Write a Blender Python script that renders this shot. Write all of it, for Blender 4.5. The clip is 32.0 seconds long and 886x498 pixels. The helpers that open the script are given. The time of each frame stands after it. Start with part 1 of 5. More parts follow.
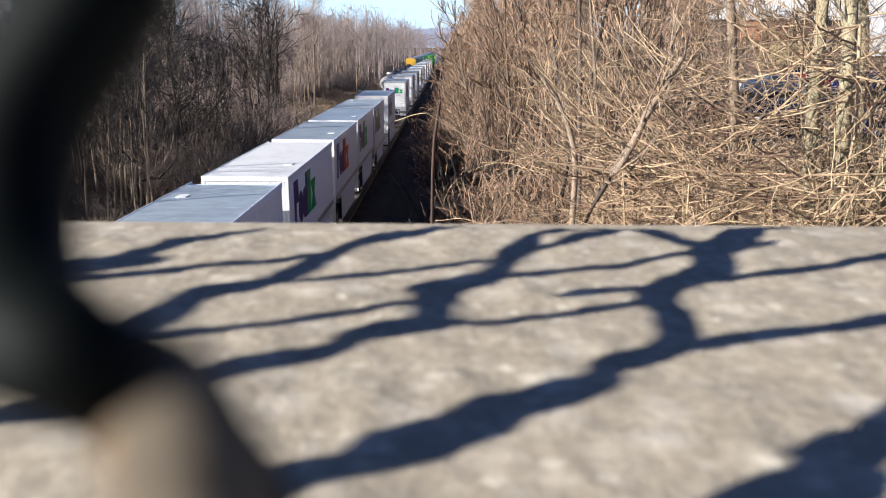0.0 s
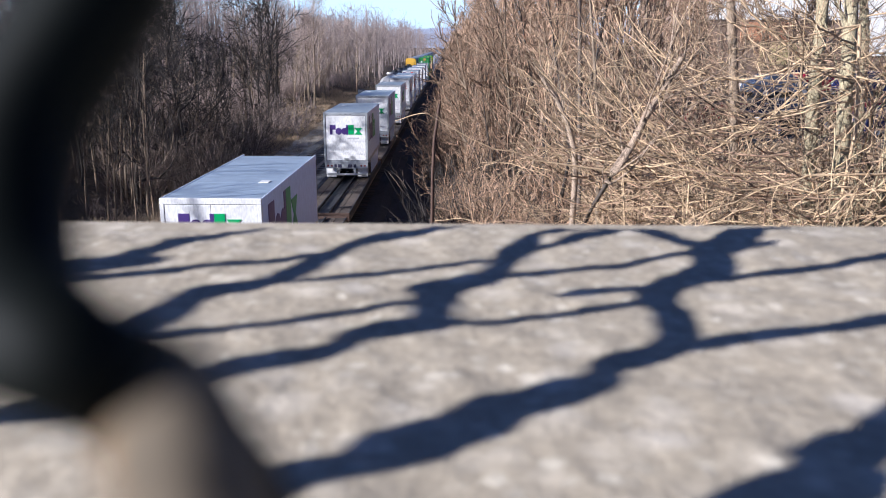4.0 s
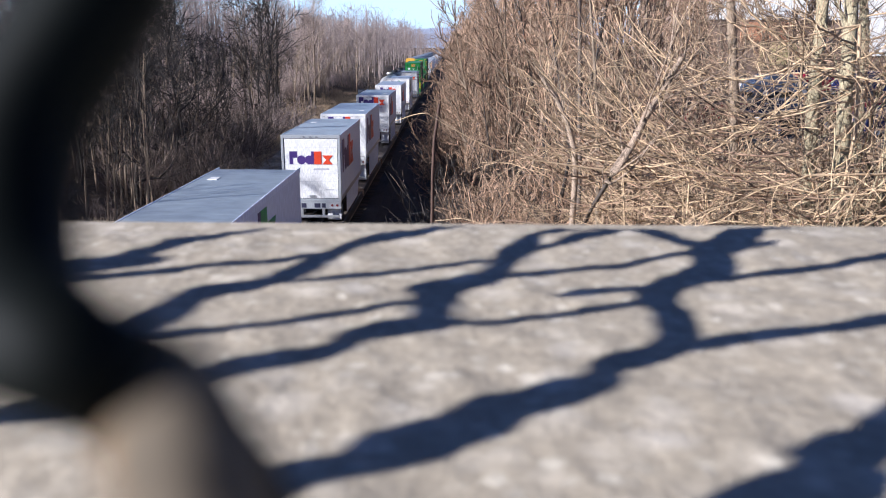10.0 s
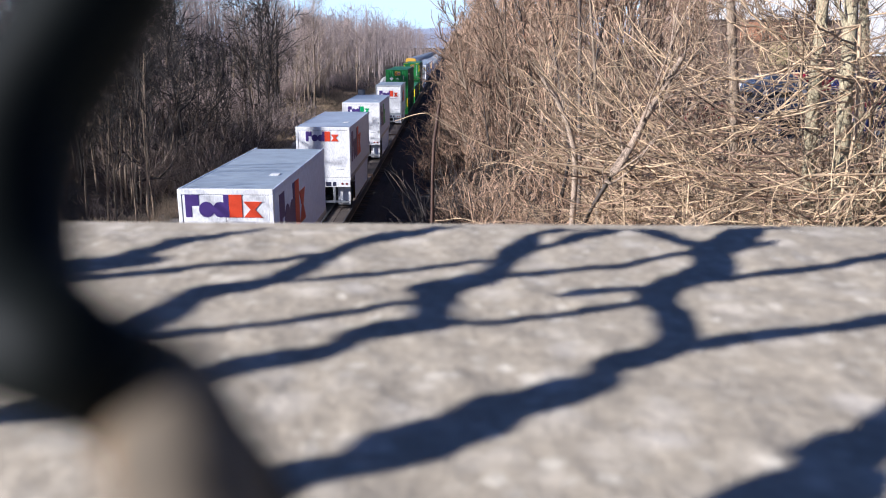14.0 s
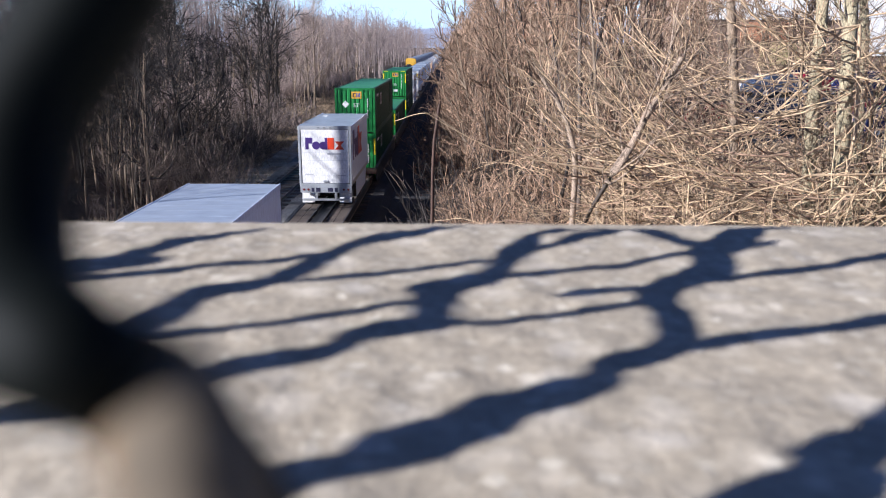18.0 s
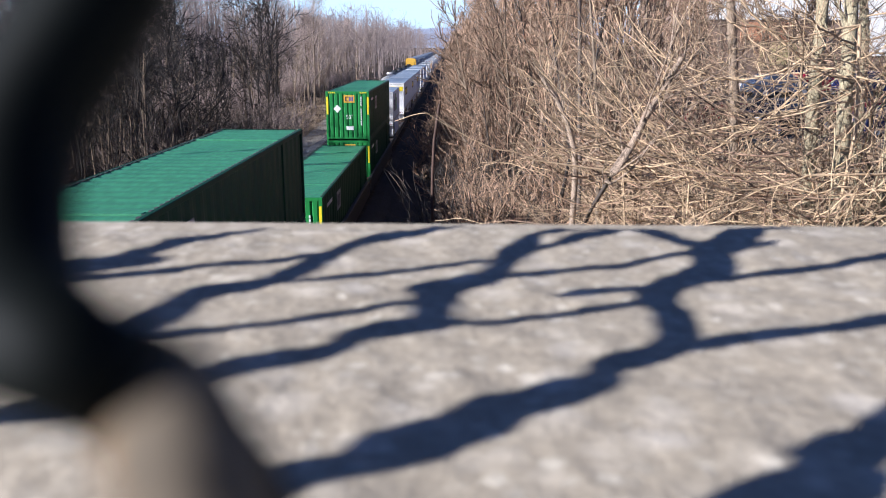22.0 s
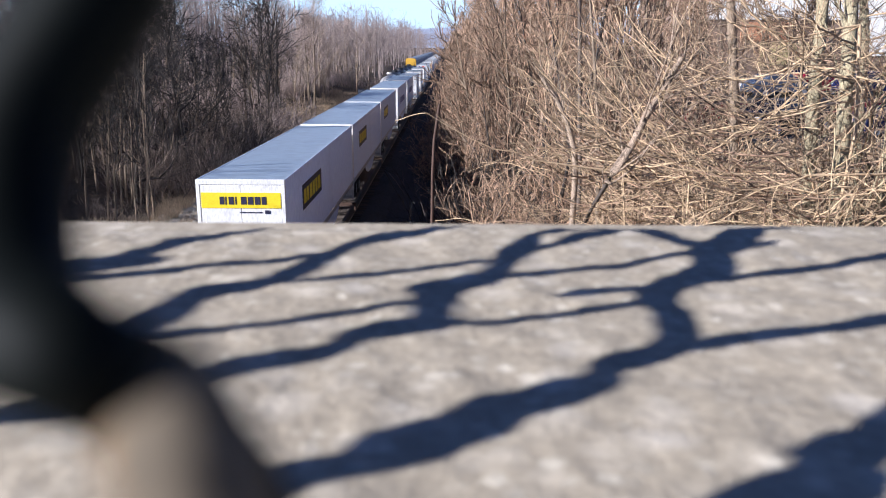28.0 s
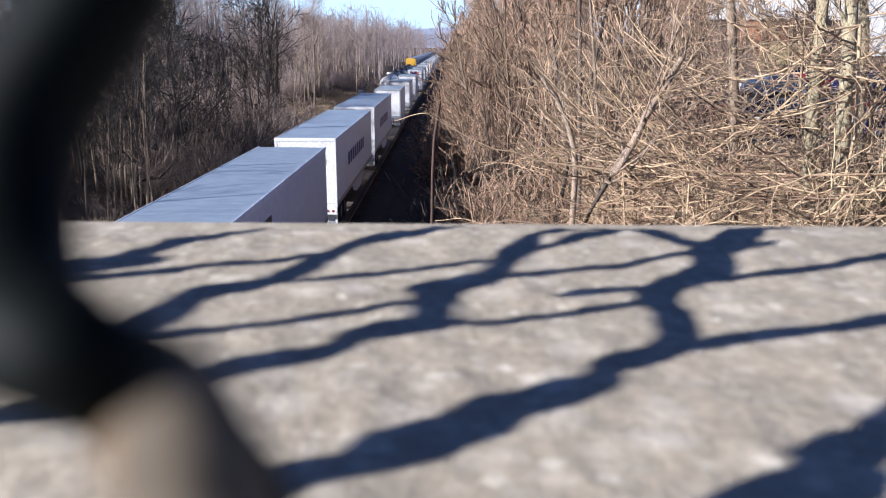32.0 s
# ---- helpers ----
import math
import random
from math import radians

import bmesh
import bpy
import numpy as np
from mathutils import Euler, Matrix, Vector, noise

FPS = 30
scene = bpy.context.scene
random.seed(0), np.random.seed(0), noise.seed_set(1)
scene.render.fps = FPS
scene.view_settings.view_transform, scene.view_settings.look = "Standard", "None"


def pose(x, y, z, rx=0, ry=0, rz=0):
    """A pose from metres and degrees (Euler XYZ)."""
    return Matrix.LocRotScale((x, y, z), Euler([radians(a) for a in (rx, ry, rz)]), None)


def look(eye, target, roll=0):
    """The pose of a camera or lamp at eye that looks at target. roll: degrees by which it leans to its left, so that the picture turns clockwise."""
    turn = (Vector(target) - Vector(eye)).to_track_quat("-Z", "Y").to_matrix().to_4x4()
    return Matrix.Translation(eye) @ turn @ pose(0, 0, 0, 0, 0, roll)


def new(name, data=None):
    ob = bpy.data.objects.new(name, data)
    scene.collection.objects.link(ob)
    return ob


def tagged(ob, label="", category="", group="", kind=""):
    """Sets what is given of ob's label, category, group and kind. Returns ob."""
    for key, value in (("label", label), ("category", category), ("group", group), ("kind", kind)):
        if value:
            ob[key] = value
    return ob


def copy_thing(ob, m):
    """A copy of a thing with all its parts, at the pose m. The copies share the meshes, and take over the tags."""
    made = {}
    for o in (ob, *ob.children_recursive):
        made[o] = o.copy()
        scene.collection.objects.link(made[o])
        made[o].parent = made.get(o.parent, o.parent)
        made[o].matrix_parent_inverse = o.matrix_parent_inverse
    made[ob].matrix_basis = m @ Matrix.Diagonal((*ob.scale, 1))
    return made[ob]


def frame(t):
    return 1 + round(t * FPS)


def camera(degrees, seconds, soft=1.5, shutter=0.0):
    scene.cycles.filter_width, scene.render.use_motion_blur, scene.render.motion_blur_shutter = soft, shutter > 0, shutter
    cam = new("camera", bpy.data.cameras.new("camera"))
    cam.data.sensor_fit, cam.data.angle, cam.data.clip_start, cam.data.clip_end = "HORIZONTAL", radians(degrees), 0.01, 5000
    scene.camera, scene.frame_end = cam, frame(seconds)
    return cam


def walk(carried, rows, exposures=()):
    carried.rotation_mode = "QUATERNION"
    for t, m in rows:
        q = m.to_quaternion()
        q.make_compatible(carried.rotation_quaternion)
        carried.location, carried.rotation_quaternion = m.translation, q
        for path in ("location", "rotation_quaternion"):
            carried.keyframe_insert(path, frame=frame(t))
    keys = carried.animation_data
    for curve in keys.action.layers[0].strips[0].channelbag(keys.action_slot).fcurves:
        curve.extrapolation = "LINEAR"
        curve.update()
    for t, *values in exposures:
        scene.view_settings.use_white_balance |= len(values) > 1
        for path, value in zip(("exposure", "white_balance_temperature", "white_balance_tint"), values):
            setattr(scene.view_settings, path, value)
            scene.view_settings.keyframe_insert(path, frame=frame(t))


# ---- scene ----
RAIL_X = -6.0          # centre line of the track that the freight train runs on
SIDING_X = -10.7       # centre line of the second track
EYE_Z = 8.83           # lens above the rail heads
LENS_ABOVE = 0.055     # lens above the parapet's top

# ---- camera ----
cam = camera(59.4, 32.0, soft=1.1)
cam.data.dof.use_dof = True
cam.data.dof.focus_distance = 45.0
cam.data.dof.aperture_fstop = 26.0
_p, _y = radians(14.58), radians(0.302)
EYE = look((0, 0, EYE_Z), (-math.sin(_y) * math.cos(_p), math.cos(_y) * math.cos(_p), EYE_Z - math.sin(_p)), 0.295)
walk(cam, [(0, EYE), (32, EYE)], exposures=[(0, 1.17, 6040, 11), (1, 1.16, 5730, 13.5), (3, 1.16, 5600, 15), (32, 1.16, 5600, 15)])

# ---- light ----
SUN = Vector((-2.33, -1.0, 1.0)).normalized()
world = bpy.data.worlds.new("world")
scene.world = world
world.use_nodes = True
_sky = world.node_tree.nodes.new("ShaderNodeTexSky")
_sky.sky_type, _sky.sun_disc = "NISHITA", False
_sky.air_density, _sky.dust_density, _sky.ozone_density = 0.6, 0.1, 4.0
_sky.sun_elevation, _sky.sun_rotation = math.asin(SUN.z), math.atan2(SUN.x, SUN.y)
_back = world.node_tree.nodes["Background"]
_back.inputs["Strength"].default_value = 0.039
_tone = world.node_tree.nodes.new("ShaderNodeMix")
_tone.data_type, _tone.blend_type = "RGBA", "MULTIPLY"
_tone.inputs["Factor"].default_value, _tone.inputs["B"].default_value = 1.0, (1.03, 0.97, 1.12, 1)
world.node_tree.links.new(_sky.outputs["Color"], _tone.inputs["A"])
world.node_tree.links.new(_tone.outputs["Result"], _back.inputs["Color"])
_lamp = bpy.data.lights.new("sun", "SUN")
_lamp.energy, _lamp.angle, _lamp.color = 5.0, radians(0.53), (1.0, 0.938, 0.845)
sun = new("sun", _lamp)
sun.matrix_world = look(SUN * 50, (0, 0, 0))


# ---- materials ----
def surf(name, base, rough=0.6, metal=0.0, amount=0.2, scale=1.5, fine=40.0, bump=0.15, other=None, cover=0.5,
         stretch=(1, 1, 1), vary=0.0, island=0.0, depth=0.01, spec=0.5):
    """A painted, stained or grained surface: broad stains of a second colour, fine grain, relief."""
    m = bpy.data.materials.new(name)
    m.use_nodes = True
    nt = m.node_tree
    N, Lk = nt.nodes, nt.links
    b = N["Principled BSDF"]
    co = N.new("ShaderNodeTexCoord")
    mp = N.new("ShaderNodeMapping")
    mp.inputs["Scale"].default_value = stretch
    Lk.new(co.outputs["Object"], mp.inputs["Vector"])
    n1, n2 = N.new("ShaderNodeTexNoise"), N.new("ShaderNodeTexNoise")
    for n, s, d in ((n1, scale, 5), (n2, fine, 4)):
        n.inputs["Scale"].default_value, n.inputs["Detail"].default_value = s, d
        Lk.new(mp.outputs["Vector"], n.inputs["Vector"])
    if other is None:
        other = tuple(c * 0.55 for c in base)
    ramp = N.new("ShaderNodeMapRange")
    ramp.inputs["From Min"].default_value = 0.25 + 0.5 * (1 - cover)
    ramp.inputs["From Max"].default_value = 0.45 + 0.5 * (1 - cover)
    Lk.new(n1.outputs["Fac"], ramp.inputs["Value"])
    sc = N.new("ShaderNodeMath")
    sc.operation = "MULTIPLY"
    sc.inputs[1].default_value = min(1.0, amount * 2)
    Lk.new(ramp.outputs["Result"], sc.inputs[0])
    mix = N.new("ShaderNodeMix")
    mix.data_type = "RGBA"
    mix.inputs["A"].default_value, mix.inputs["B"].default_value = (*base, 1), (*other, 1)
    Lk.new(sc.outputs[0], mix.inputs["Factor"])
    val = N.new("ShaderNodeMapRange")
    val.inputs["To Min"].default_value, val.inputs["To Max"].default_value = 1 - amount, 1 + amount
    val.inputs["From Min"].default_value, val.inputs["From Max"].default_value = 0.3, 0.7
    Lk.new(n2.outputs["Fac"], val.inputs["Value"])
    hsv = N.new("ShaderNodeHueSaturation")
    Lk.new(mix.outputs["Result"], hsv.inputs["Color"])
    last = val.outputs["Result"]
    for k, source in ((vary, "ShaderNodeObjectInfo"), (island, "ShaderNodeNewGeometry")):
        if k:
            src = N.new(source)
            r = N.new("ShaderNodeMapRange")
            r.inputs["To Min"].default_value, r.inputs["To Max"].default_value = 1 - k, 1 + k
            Lk.new(src.outputs["Random" if "Info" in source else "Random Per Island"], r.inputs["Value"])
            mul = N.new("ShaderNodeMath")
            mul.operation = "MULTIPLY"
            Lk.new(last, mul.inputs[0])
            Lk.new(r.outputs["Result"], mul.inputs[1])
            last = mul.outputs[0]
    Lk.new(last, hsv.inputs["Value"])
    Lk.new(hsv.outputs["Color"], b.inputs["Base Color"])
    b.inputs["Specular IOR Level"].default_value = spec
    b.inputs["Roughness"].default_value, b.inputs["Metallic"].default_value = rough, metal
    if bump:
        bp = N.new("ShaderNodeBump")
        bp.inputs["Strength"].default_value, bp.inputs["Distance"].default_value = bump, depth
        Lk.new(n2.outputs["Fac"], bp.inputs["Height"])
        Lk.new(bp.outputs["Normal"], b.inputs["Normal"])
    return m


def glass_mat(name, base):
    m = surf(name, base, 0.08, 0.0, 0.05, bump=0)
    m.node_tree.nodes["Principled BSDF"].inputs["Coat Weight"].default_value = 0.6
    return m


def aggregate(m, pale, scale, share):
    """Pale worn grains that show in a concrete surface."""
    N, Lk = m.node_tree.nodes, m.node_tree.links
    b = N["Principled BSDF"]
    old = b.inputs["Base Color"].links[0].from_socket
    co = N.new("ShaderNodeTexCoord")
    warp = N.new("ShaderNodeTexNoise")
    warp.inputs["Scale"].default_value = scale * 1.7
    Lk.new(co.outputs["Object"], warp.inputs["Vector"])
    bend = N.new("ShaderNodeVectorMath")
    bend.operation = "MULTIPLY_ADD"
    bend.inputs[1].default_value = (0.7 / scale,) * 3
    Lk.new(warp.outputs["Color"], bend.inputs[0])
    Lk.new(co.outputs["Object"], bend.inputs[2])
    v = N.new("ShaderNodeTexVoronoi")
    v.inputs["Scale"].default_value = scale
    Lk.new(bend.outputs["Vector"], v.inputs["Vector"])
    size = N.new("ShaderNodeMapRange")
    size.inputs["From Min"].default_value, size.inputs["From Max"].default_value = 0.55, 0.1
    Lk.new(v.outputs["Distance"], size.inputs["Value"])
    pick = N.new("ShaderNodeMapRange")
    pick.inputs["From Min"].default_value, pick.inputs["From Max"].default_value = 1 - share, 1.0
    Lk.new(v.outputs["Color"], pick.inputs["Value"])
    mul = N.new("ShaderNodeMath")
    mul.operation = "MULTIPLY"
    Lk.new(size.outputs["Result"], mul.inputs[0])
    Lk.new(pick.outputs["Result"], mul.inputs[1])
    mix = N.new("ShaderNodeMix")
    mix.data_type = "RGBA"
    mix.inputs["B"].default_value = (*pale, 1)
    Lk.new(mul.outputs[0], mix.inputs["Factor"])
    Lk.new(old, mix.inputs["A"])
    Lk.new(mix.outputs["Result"], b.inputs["Base Color"])
    return m


M = {
    "concrete": aggregate(aggregate(surf("weathered_concrete", (0.36, 0.303, 0.221), 0.9, 0, 0.16, 60, 380, 0.45, (0.53, 0.455, 0.342), 0.42, depth=0.0007), (0.62, 0.548, 0.438), 85, 0.9), (0.66, 0.595, 0.47), 240, 0.5),
    "bridge": surf("bridge_concrete", (0.36, 0.34, 0.31), 0.9, 0, 0.2, 0.8, 30, 0.3),
    "asphalt": surf("asphalt", (0.055, 0.055, 0.058), 0.9, 0, 0.2, 0.7, 60, 0.4),
    "ballast": surf("ballast_stone", (0.20, 0.19, 0.18), 0.95, 0, 0.45, 0.5, 9, 1.0, (0.12, 0.105, 0.09), 0.5, depth=0.06),
    "ballast_dark": surf("oiled_shaded_ballast_stone", (0.034, 0.034, 0.038), 0.95, 0, 0.45, 0.5, 9, 1.0, (0.02, 0.02, 0.022), 0.5, depth=0.06),
    "gravel": surf("pale_gravel", (0.43, 0.37, 0.29), 0.95, 0, 0.4, 0.45, 6, 1.0, (0.14, 0.105, 0.072), 0.56, depth=0.06),
    "ground": surf("leaf_litter_ground", (0.135, 0.092, 0.056), 1.0, 0, 0.4, 0.12, 3.5, 1.0, (0.06, 0.043, 0.03), 0.55, depth=0.15),
    "grass": surf("dry_grass", (0.46, 0.345, 0.225), 0.95, 0, 0.3, 0.5, 8, 0.3, island=0.35),
    "tie": surf("creosoted_wood", (0.07, 0.055, 0.045), 0.9, 0, 0.3, 2, 30, 0.4, vary=0.3, stretch=(1, 6, 6)),
    "rail": surf("worn_steel_rail", (0.20, 0.15, 0.12), 0.45, 0.7, 0.2, 3, 50, 0.1),
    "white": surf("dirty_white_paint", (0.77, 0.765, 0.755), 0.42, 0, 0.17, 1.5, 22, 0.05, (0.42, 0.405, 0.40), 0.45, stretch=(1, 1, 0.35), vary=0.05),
    "white_side": surf("sky_tinted_white_side_panel", (0.73, 0.80, 0.92), 0.6, 0, 0.10, 0.6, 14, 0.05, (0.47, 0.49, 0.54), 0.4, stretch=(1, 1, 0.25), vary=0.08, spec=0.2),
    "roof": surf("sky_tinted_weathered_roof", (0.38, 0.435, 0.47), 0.38, 0.35, 0.16, 0.7, 5, 0.06, (0.22, 0.25, 0.31), 0.5, stretch=(0.45, 1.0, 1), vary=0.22),
    "roof_light": surf("sky_tinted_pale_roof", (0.33, 0.40, 0.475), 0.36, 0.25, 0.14, 0.7, 5, 0.06, (0.20, 0.24, 0.31), 0.45, stretch=(0.45, 1.0, 1), vary=0.15),
    "roof_white": surf("sky_tinted_bright_roof", (0.42, 0.475, 0.55), 0.36, 0.25, 0.12, 0.7, 5, 0.06, (0.30, 0.34, 0.41), 0.4, stretch=(0.45, 1.0, 1), vary=0.08),
    "alu": surf("dull_aluminium", (0.50, 0.51, 0.52), 0.38, 0.6, 0.15, 2, 40, 0.06),
    "frame_dark": surf("grey_door_frame", (0.40, 0.42, 0.44), 0.5, 0.3, 0.2, 2, 30, 0.1),
    "black": surf("black_chassis_paint", (0.025, 0.025, 0.027), 0.6, 0, 0.3, 2, 30, 0.1),
    "rubber": surf("tyre_rubber", (0.03, 0.03, 0.03), 0.85, 0, 0.2, 4, 60, 0.2),
    "gap": surf("dark_seam", (0.06, 0.06, 0.065), 0.8, 0, 0.2, 4, 40, 0.05),
    "purple": surf("purple_logo_film", (0.065, 0.035, 0.17), 0.35, 0, 0.1, 3, 30, 0),
    "green_logo": surf("green_logo_film", (0.01, 0.33, 0.10), 0.35, 0, 0.1, 3, 30, 0),
    "red_logo": surf("orange_red_logo_film", (0.62, 0.06, 0.02), 0.35, 0, 0.1, 3, 30, 0),
    "grey_film": surf("grey_lettering_film", (0.45, 0.45, 0.48), 0.4, 0, 0.1, 3, 30, 0),
    "yellow": surf("yellow_panel_film", (0.85, 0.66, 0.02), 0.4, 0, 0.1, 3, 30, 0.02),
    "ink": surf("dark_lettering_film", (0.03, 0.03, 0.06), 0.4, 0, 0.1, 3, 30, 0),
    "blue_ink": surf("blue_lettering_film", (0.05, 0.07, 0.30), 0.4, 0, 0.1, 3, 30, 0),
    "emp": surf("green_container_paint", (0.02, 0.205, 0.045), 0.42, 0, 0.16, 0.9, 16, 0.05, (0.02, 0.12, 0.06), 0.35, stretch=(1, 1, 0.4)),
    "emp_shade": surf("shaded_green_container_paint", (0.005, 0.05, 0.025), 0.55, 0, 0.16, 0.9, 16, 0.05, (0.005, 0.034, 0.02), 0.35, stretch=(1, 1, 0.4), spec=0.22),
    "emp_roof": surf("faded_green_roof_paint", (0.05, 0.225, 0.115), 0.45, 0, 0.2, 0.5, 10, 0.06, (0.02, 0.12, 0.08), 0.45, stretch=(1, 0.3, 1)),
    "deck": surf("weathered_deck_planks", (0.085, 0.064, 0.05), 0.9, 0, 0.3, 1.4, 14, 0.3, (0.04, 0.03, 0.025), 0.5, vary=0.25, stretch=(1, 4, 1)),
    "rust": surf("rusty_steel", (0.085, 0.05, 0.036), 0.85, 0.1, 0.3, 2, 25, 0.3),
    "car_yellow": surf("yellow_railcar_paint", (0.66, 0.38, 0.04), 0.5, 0, 0.15, 1, 12, 0.05),
    "car_grey": surf("grey_railcar_paint", (0.30, 0.33, 0.38), 0.5, 0.2, 0.2, 0.6, 12, 0.05),
    "tank_black": surf("black_tank_paint", (0.03, 0.032, 0.038), 0.4, 0, 0.25, 1, 12, 0.05),
    "tank_white": surf("white_tank_paint", (0.75, 0.72, 0.68), 0.45, 0, 0.15, 1, 12, 0.05, (0.4, 0.28, 0.2), 0.35),
    "bark": surf("shaded_grey_brown_bark", (0.10, 0.076, 0.058), 0.95, 0, 0.3, 1.2, 18, 0.6, (0.075, 0.058, 0.046), 0.5, vary=0.3, stretch=(3, 3, 0.6), depth=0.03),
    "bark_dark": surf("dark_furrowed_bark", (0.055, 0.044, 0.036), 0.95, 0, 0.3, 1.2, 18, 0.6, (0.10, 0.08, 0.062), 0.35, vary=0.2, stretch=(3, 3, 0.6), depth=0.03),
    "brush": surf("brown_brush_stems", (0.19, 0.143, 0.113), 0.9, 0, 0.2, 0.4, 6, 0, (0.09, 0.066, 0.053), 0.5, vary=0.25, island=0.65),
    "twig": surf("shaded_grey_brown_twigs", (0.042, 0.034, 0.029), 0.9, 0, 0.44, 0.35, 6, 0, (0.25, 0.185, 0.138), 0.4, vary=0.25, island=0.75),
    "twig_far": surf("hazy_grey_pink_twigs", (0.34, 0.265, 0.23), 0.9, 0, 0.2, 0.3, 6, 0, (0.18, 0.135, 0.115), 0.5, vary=0.25, island=0.5),
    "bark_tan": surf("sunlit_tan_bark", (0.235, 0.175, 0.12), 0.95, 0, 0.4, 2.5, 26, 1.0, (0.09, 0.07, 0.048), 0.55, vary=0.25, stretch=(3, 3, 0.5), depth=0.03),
    "bark_olive": surf("lichen_grown_bark", (0.36, 0.305, 0.19), 0.95, 0, 0.45, 3.5, 30, 1.0, (0.15, 0.125, 0.08), 0.5, vary=0.2, stretch=(3, 3, 0.6), depth=0.04),
    "bark_pale": surf("pale_weathered_bark", (0.38, 0.285, 0.205), 0.95, 0, 0.48, 4, 30, 1.0, (0.12, 0.085, 0.06), 0.5, stretch=(2, 2, 2), depth=0.03),
    "twig_tan": surf("sunlit_tan_twigs", (0.325, 0.215, 0.139), 0.9, 0, 0.36, 0.9, 9, 0, (0.09, 0.052, 0.034), 0.52, vary=0.25, island=0.6),
    "cane": surf("golden_canes", (0.465, 0.335, 0.2), 0.75, 0, 0.2, 2, 30, 0.1, (0.27, 0.17, 0.105), 0.45, island=0.6),
    "far_wood": surf("hazy_distant_woods", (0.27, 0.215, 0.195), 0.95, 0, 0.25, 0.05, 0.4, 0, (0.15, 0.118, 0.105), 0.5, island=0.3),
    "hill": surf("hazy_blue_hill", (0.33, 0.40, 0.55), 1.0, 0, 0.1, 0.004, 0.03, 0),
    "wire": surf("dark_green_coated_wire", (0.0024, 0.0038, 0.003), 0.62, 0, 0.3, 60, 400, 0.1, depth=0.0005, spec=0.09),
    "wire_rust": surf("rusted_bare_wire", (0.125, 0.100, 0.070), 0.85, 0.0, 0.42, 130, 600, 0.2, (0.19, 0.095, 0.02), 0.75, depth=0.0005, spec=0.2),
    "building": surf("white_cladding", (0.78, 0.77, 0.74), 0.6, 0, 0.08, 0.3, 8, 0.05),
    "brick_dark": surf("dull_brown_brick", (0.20, 0.14, 0.105), 0.85, 0, 0.25, 0.8, 12, 0.1),
    "tan_wall": surf("tan_wall_panel", (0.52, 0.41, 0.20), 0.8, 0, 0.2, 0.6, 10, 0.05),
    "brick": surf("orange_brown_brick", (0.45, 0.22, 0.12), 0.85, 0, 0.2, 0.8, 12, 0.1),
    "window": glass_mat("dark_window_glass", (0.05, 0.06, 0.08)),
    "car_blue": surf("blue_car_paint", (0.02, 0.028, 0.10), 0.25, 0.2, 0.05, 1, 20, 0),
    "car_red": surf("red_car_paint", (0.26, 0.014, 0.03), 0.25, 0.1, 0.05, 1, 20, 0),
    "car_white": surf("white_car_paint", (0.75, 0.76, 0.78), 0.25, 0, 0.05, 1, 20, 0),
    "car_silver": surf("silver_car_paint", (0.15, 0.18, 0.24), 0.25, 0.5, 0.05, 1, 20, 0),
    "car_black": surf("black_car_paint", (0.02, 0.02, 0.025), 0.2, 0.1, 0.05, 1, 20, 0),
    "light_red": surf("red_lamp_plastic", (0.16, 0.012, 0.012), 0.3, 0, 0.05, 4, 30, 0),
    "cabinet": surf("grey_blue_cabinet_paint", (0.10, 0.12, 0.16), 0.5, 0.2, 0.15, 2, 30, 0.05),
}


# ---- building helpers ----
def part(name, bm, material, parent=None, label=""):
    """One mesh object out of a bmesh (or a finished mesh), under a thing or a part."""
    if isinstance(bm, bmesh.types.BMesh):
        me = bpy.data.meshes.new(name)
        bm.to_mesh(me)
        bm.free()
    else:
        me = bm
    if material is not None and not me.materials:
        me.materials.append(material)
    ob = new(name, me)
    if parent is not None:
        ob.parent = parent
    return tagged(ob, label)


def boxes(*specs, bevel=0.0):
    """Boxes as (x0, x1, y0, y1, z0, z1) in one bmesh, with rounded edges."""
    bm = bmesh.new()
    for x0, x1, y0, y1, z0, z1 in specs:
        r = bmesh.ops.create_cube(bm, size=1.0)
        for v in r["verts"]:
            v.co = Vector(((x0 + x1) / 2 + v.co.x * (x1 - x0), (y0 + y1) / 2 + v.co.y * (y1 - y0), (z0 + z1) / 2 + v.co.z * (z1 - z0)))
    if bevel:
        bmesh.ops.bevel(bm, geom=bm.edges[:], offset=bevel, segments=1, affect="EDGES", profile=0.7)
    return bm


def rods(*specs, seg=10):
    """Cylinders as (start, end, radius) in one bmesh."""
    bm = bmesh.new()
    for a, b, r in specs:
        a, b = Vector(a), Vector(b)
        m = Matrix.Translation((a + b) / 2) @ (b - a).to_track_quat("Z", "Y").to_matrix().to_4x4()
        bmesh.ops.create_cone(bm, cap_ends=True, segments=seg, radius1=r, radius2=r, depth=(b - a).length, matrix=m)
    return bm


def loft(rings, close=True):
    """Skin over rings of equally many points."""
    bm = bmesh.new()
    vs = [[bm.verts.new(p) for p in ring] for ring in rings]
    n = len(vs[0])
    for a, b in zip(vs, vs[1:]):
        for i in range(n):
            bm.faces.new((a[i], a[(i + 1) % n], b[(i + 1) % n], b[i]))
    if close:
        bm.faces.new(vs[0][::-1])
        bm.faces.new(vs[-1])
    bmesh.ops.recalc_face_normals(bm, faces=bm.faces[:])
    return bm


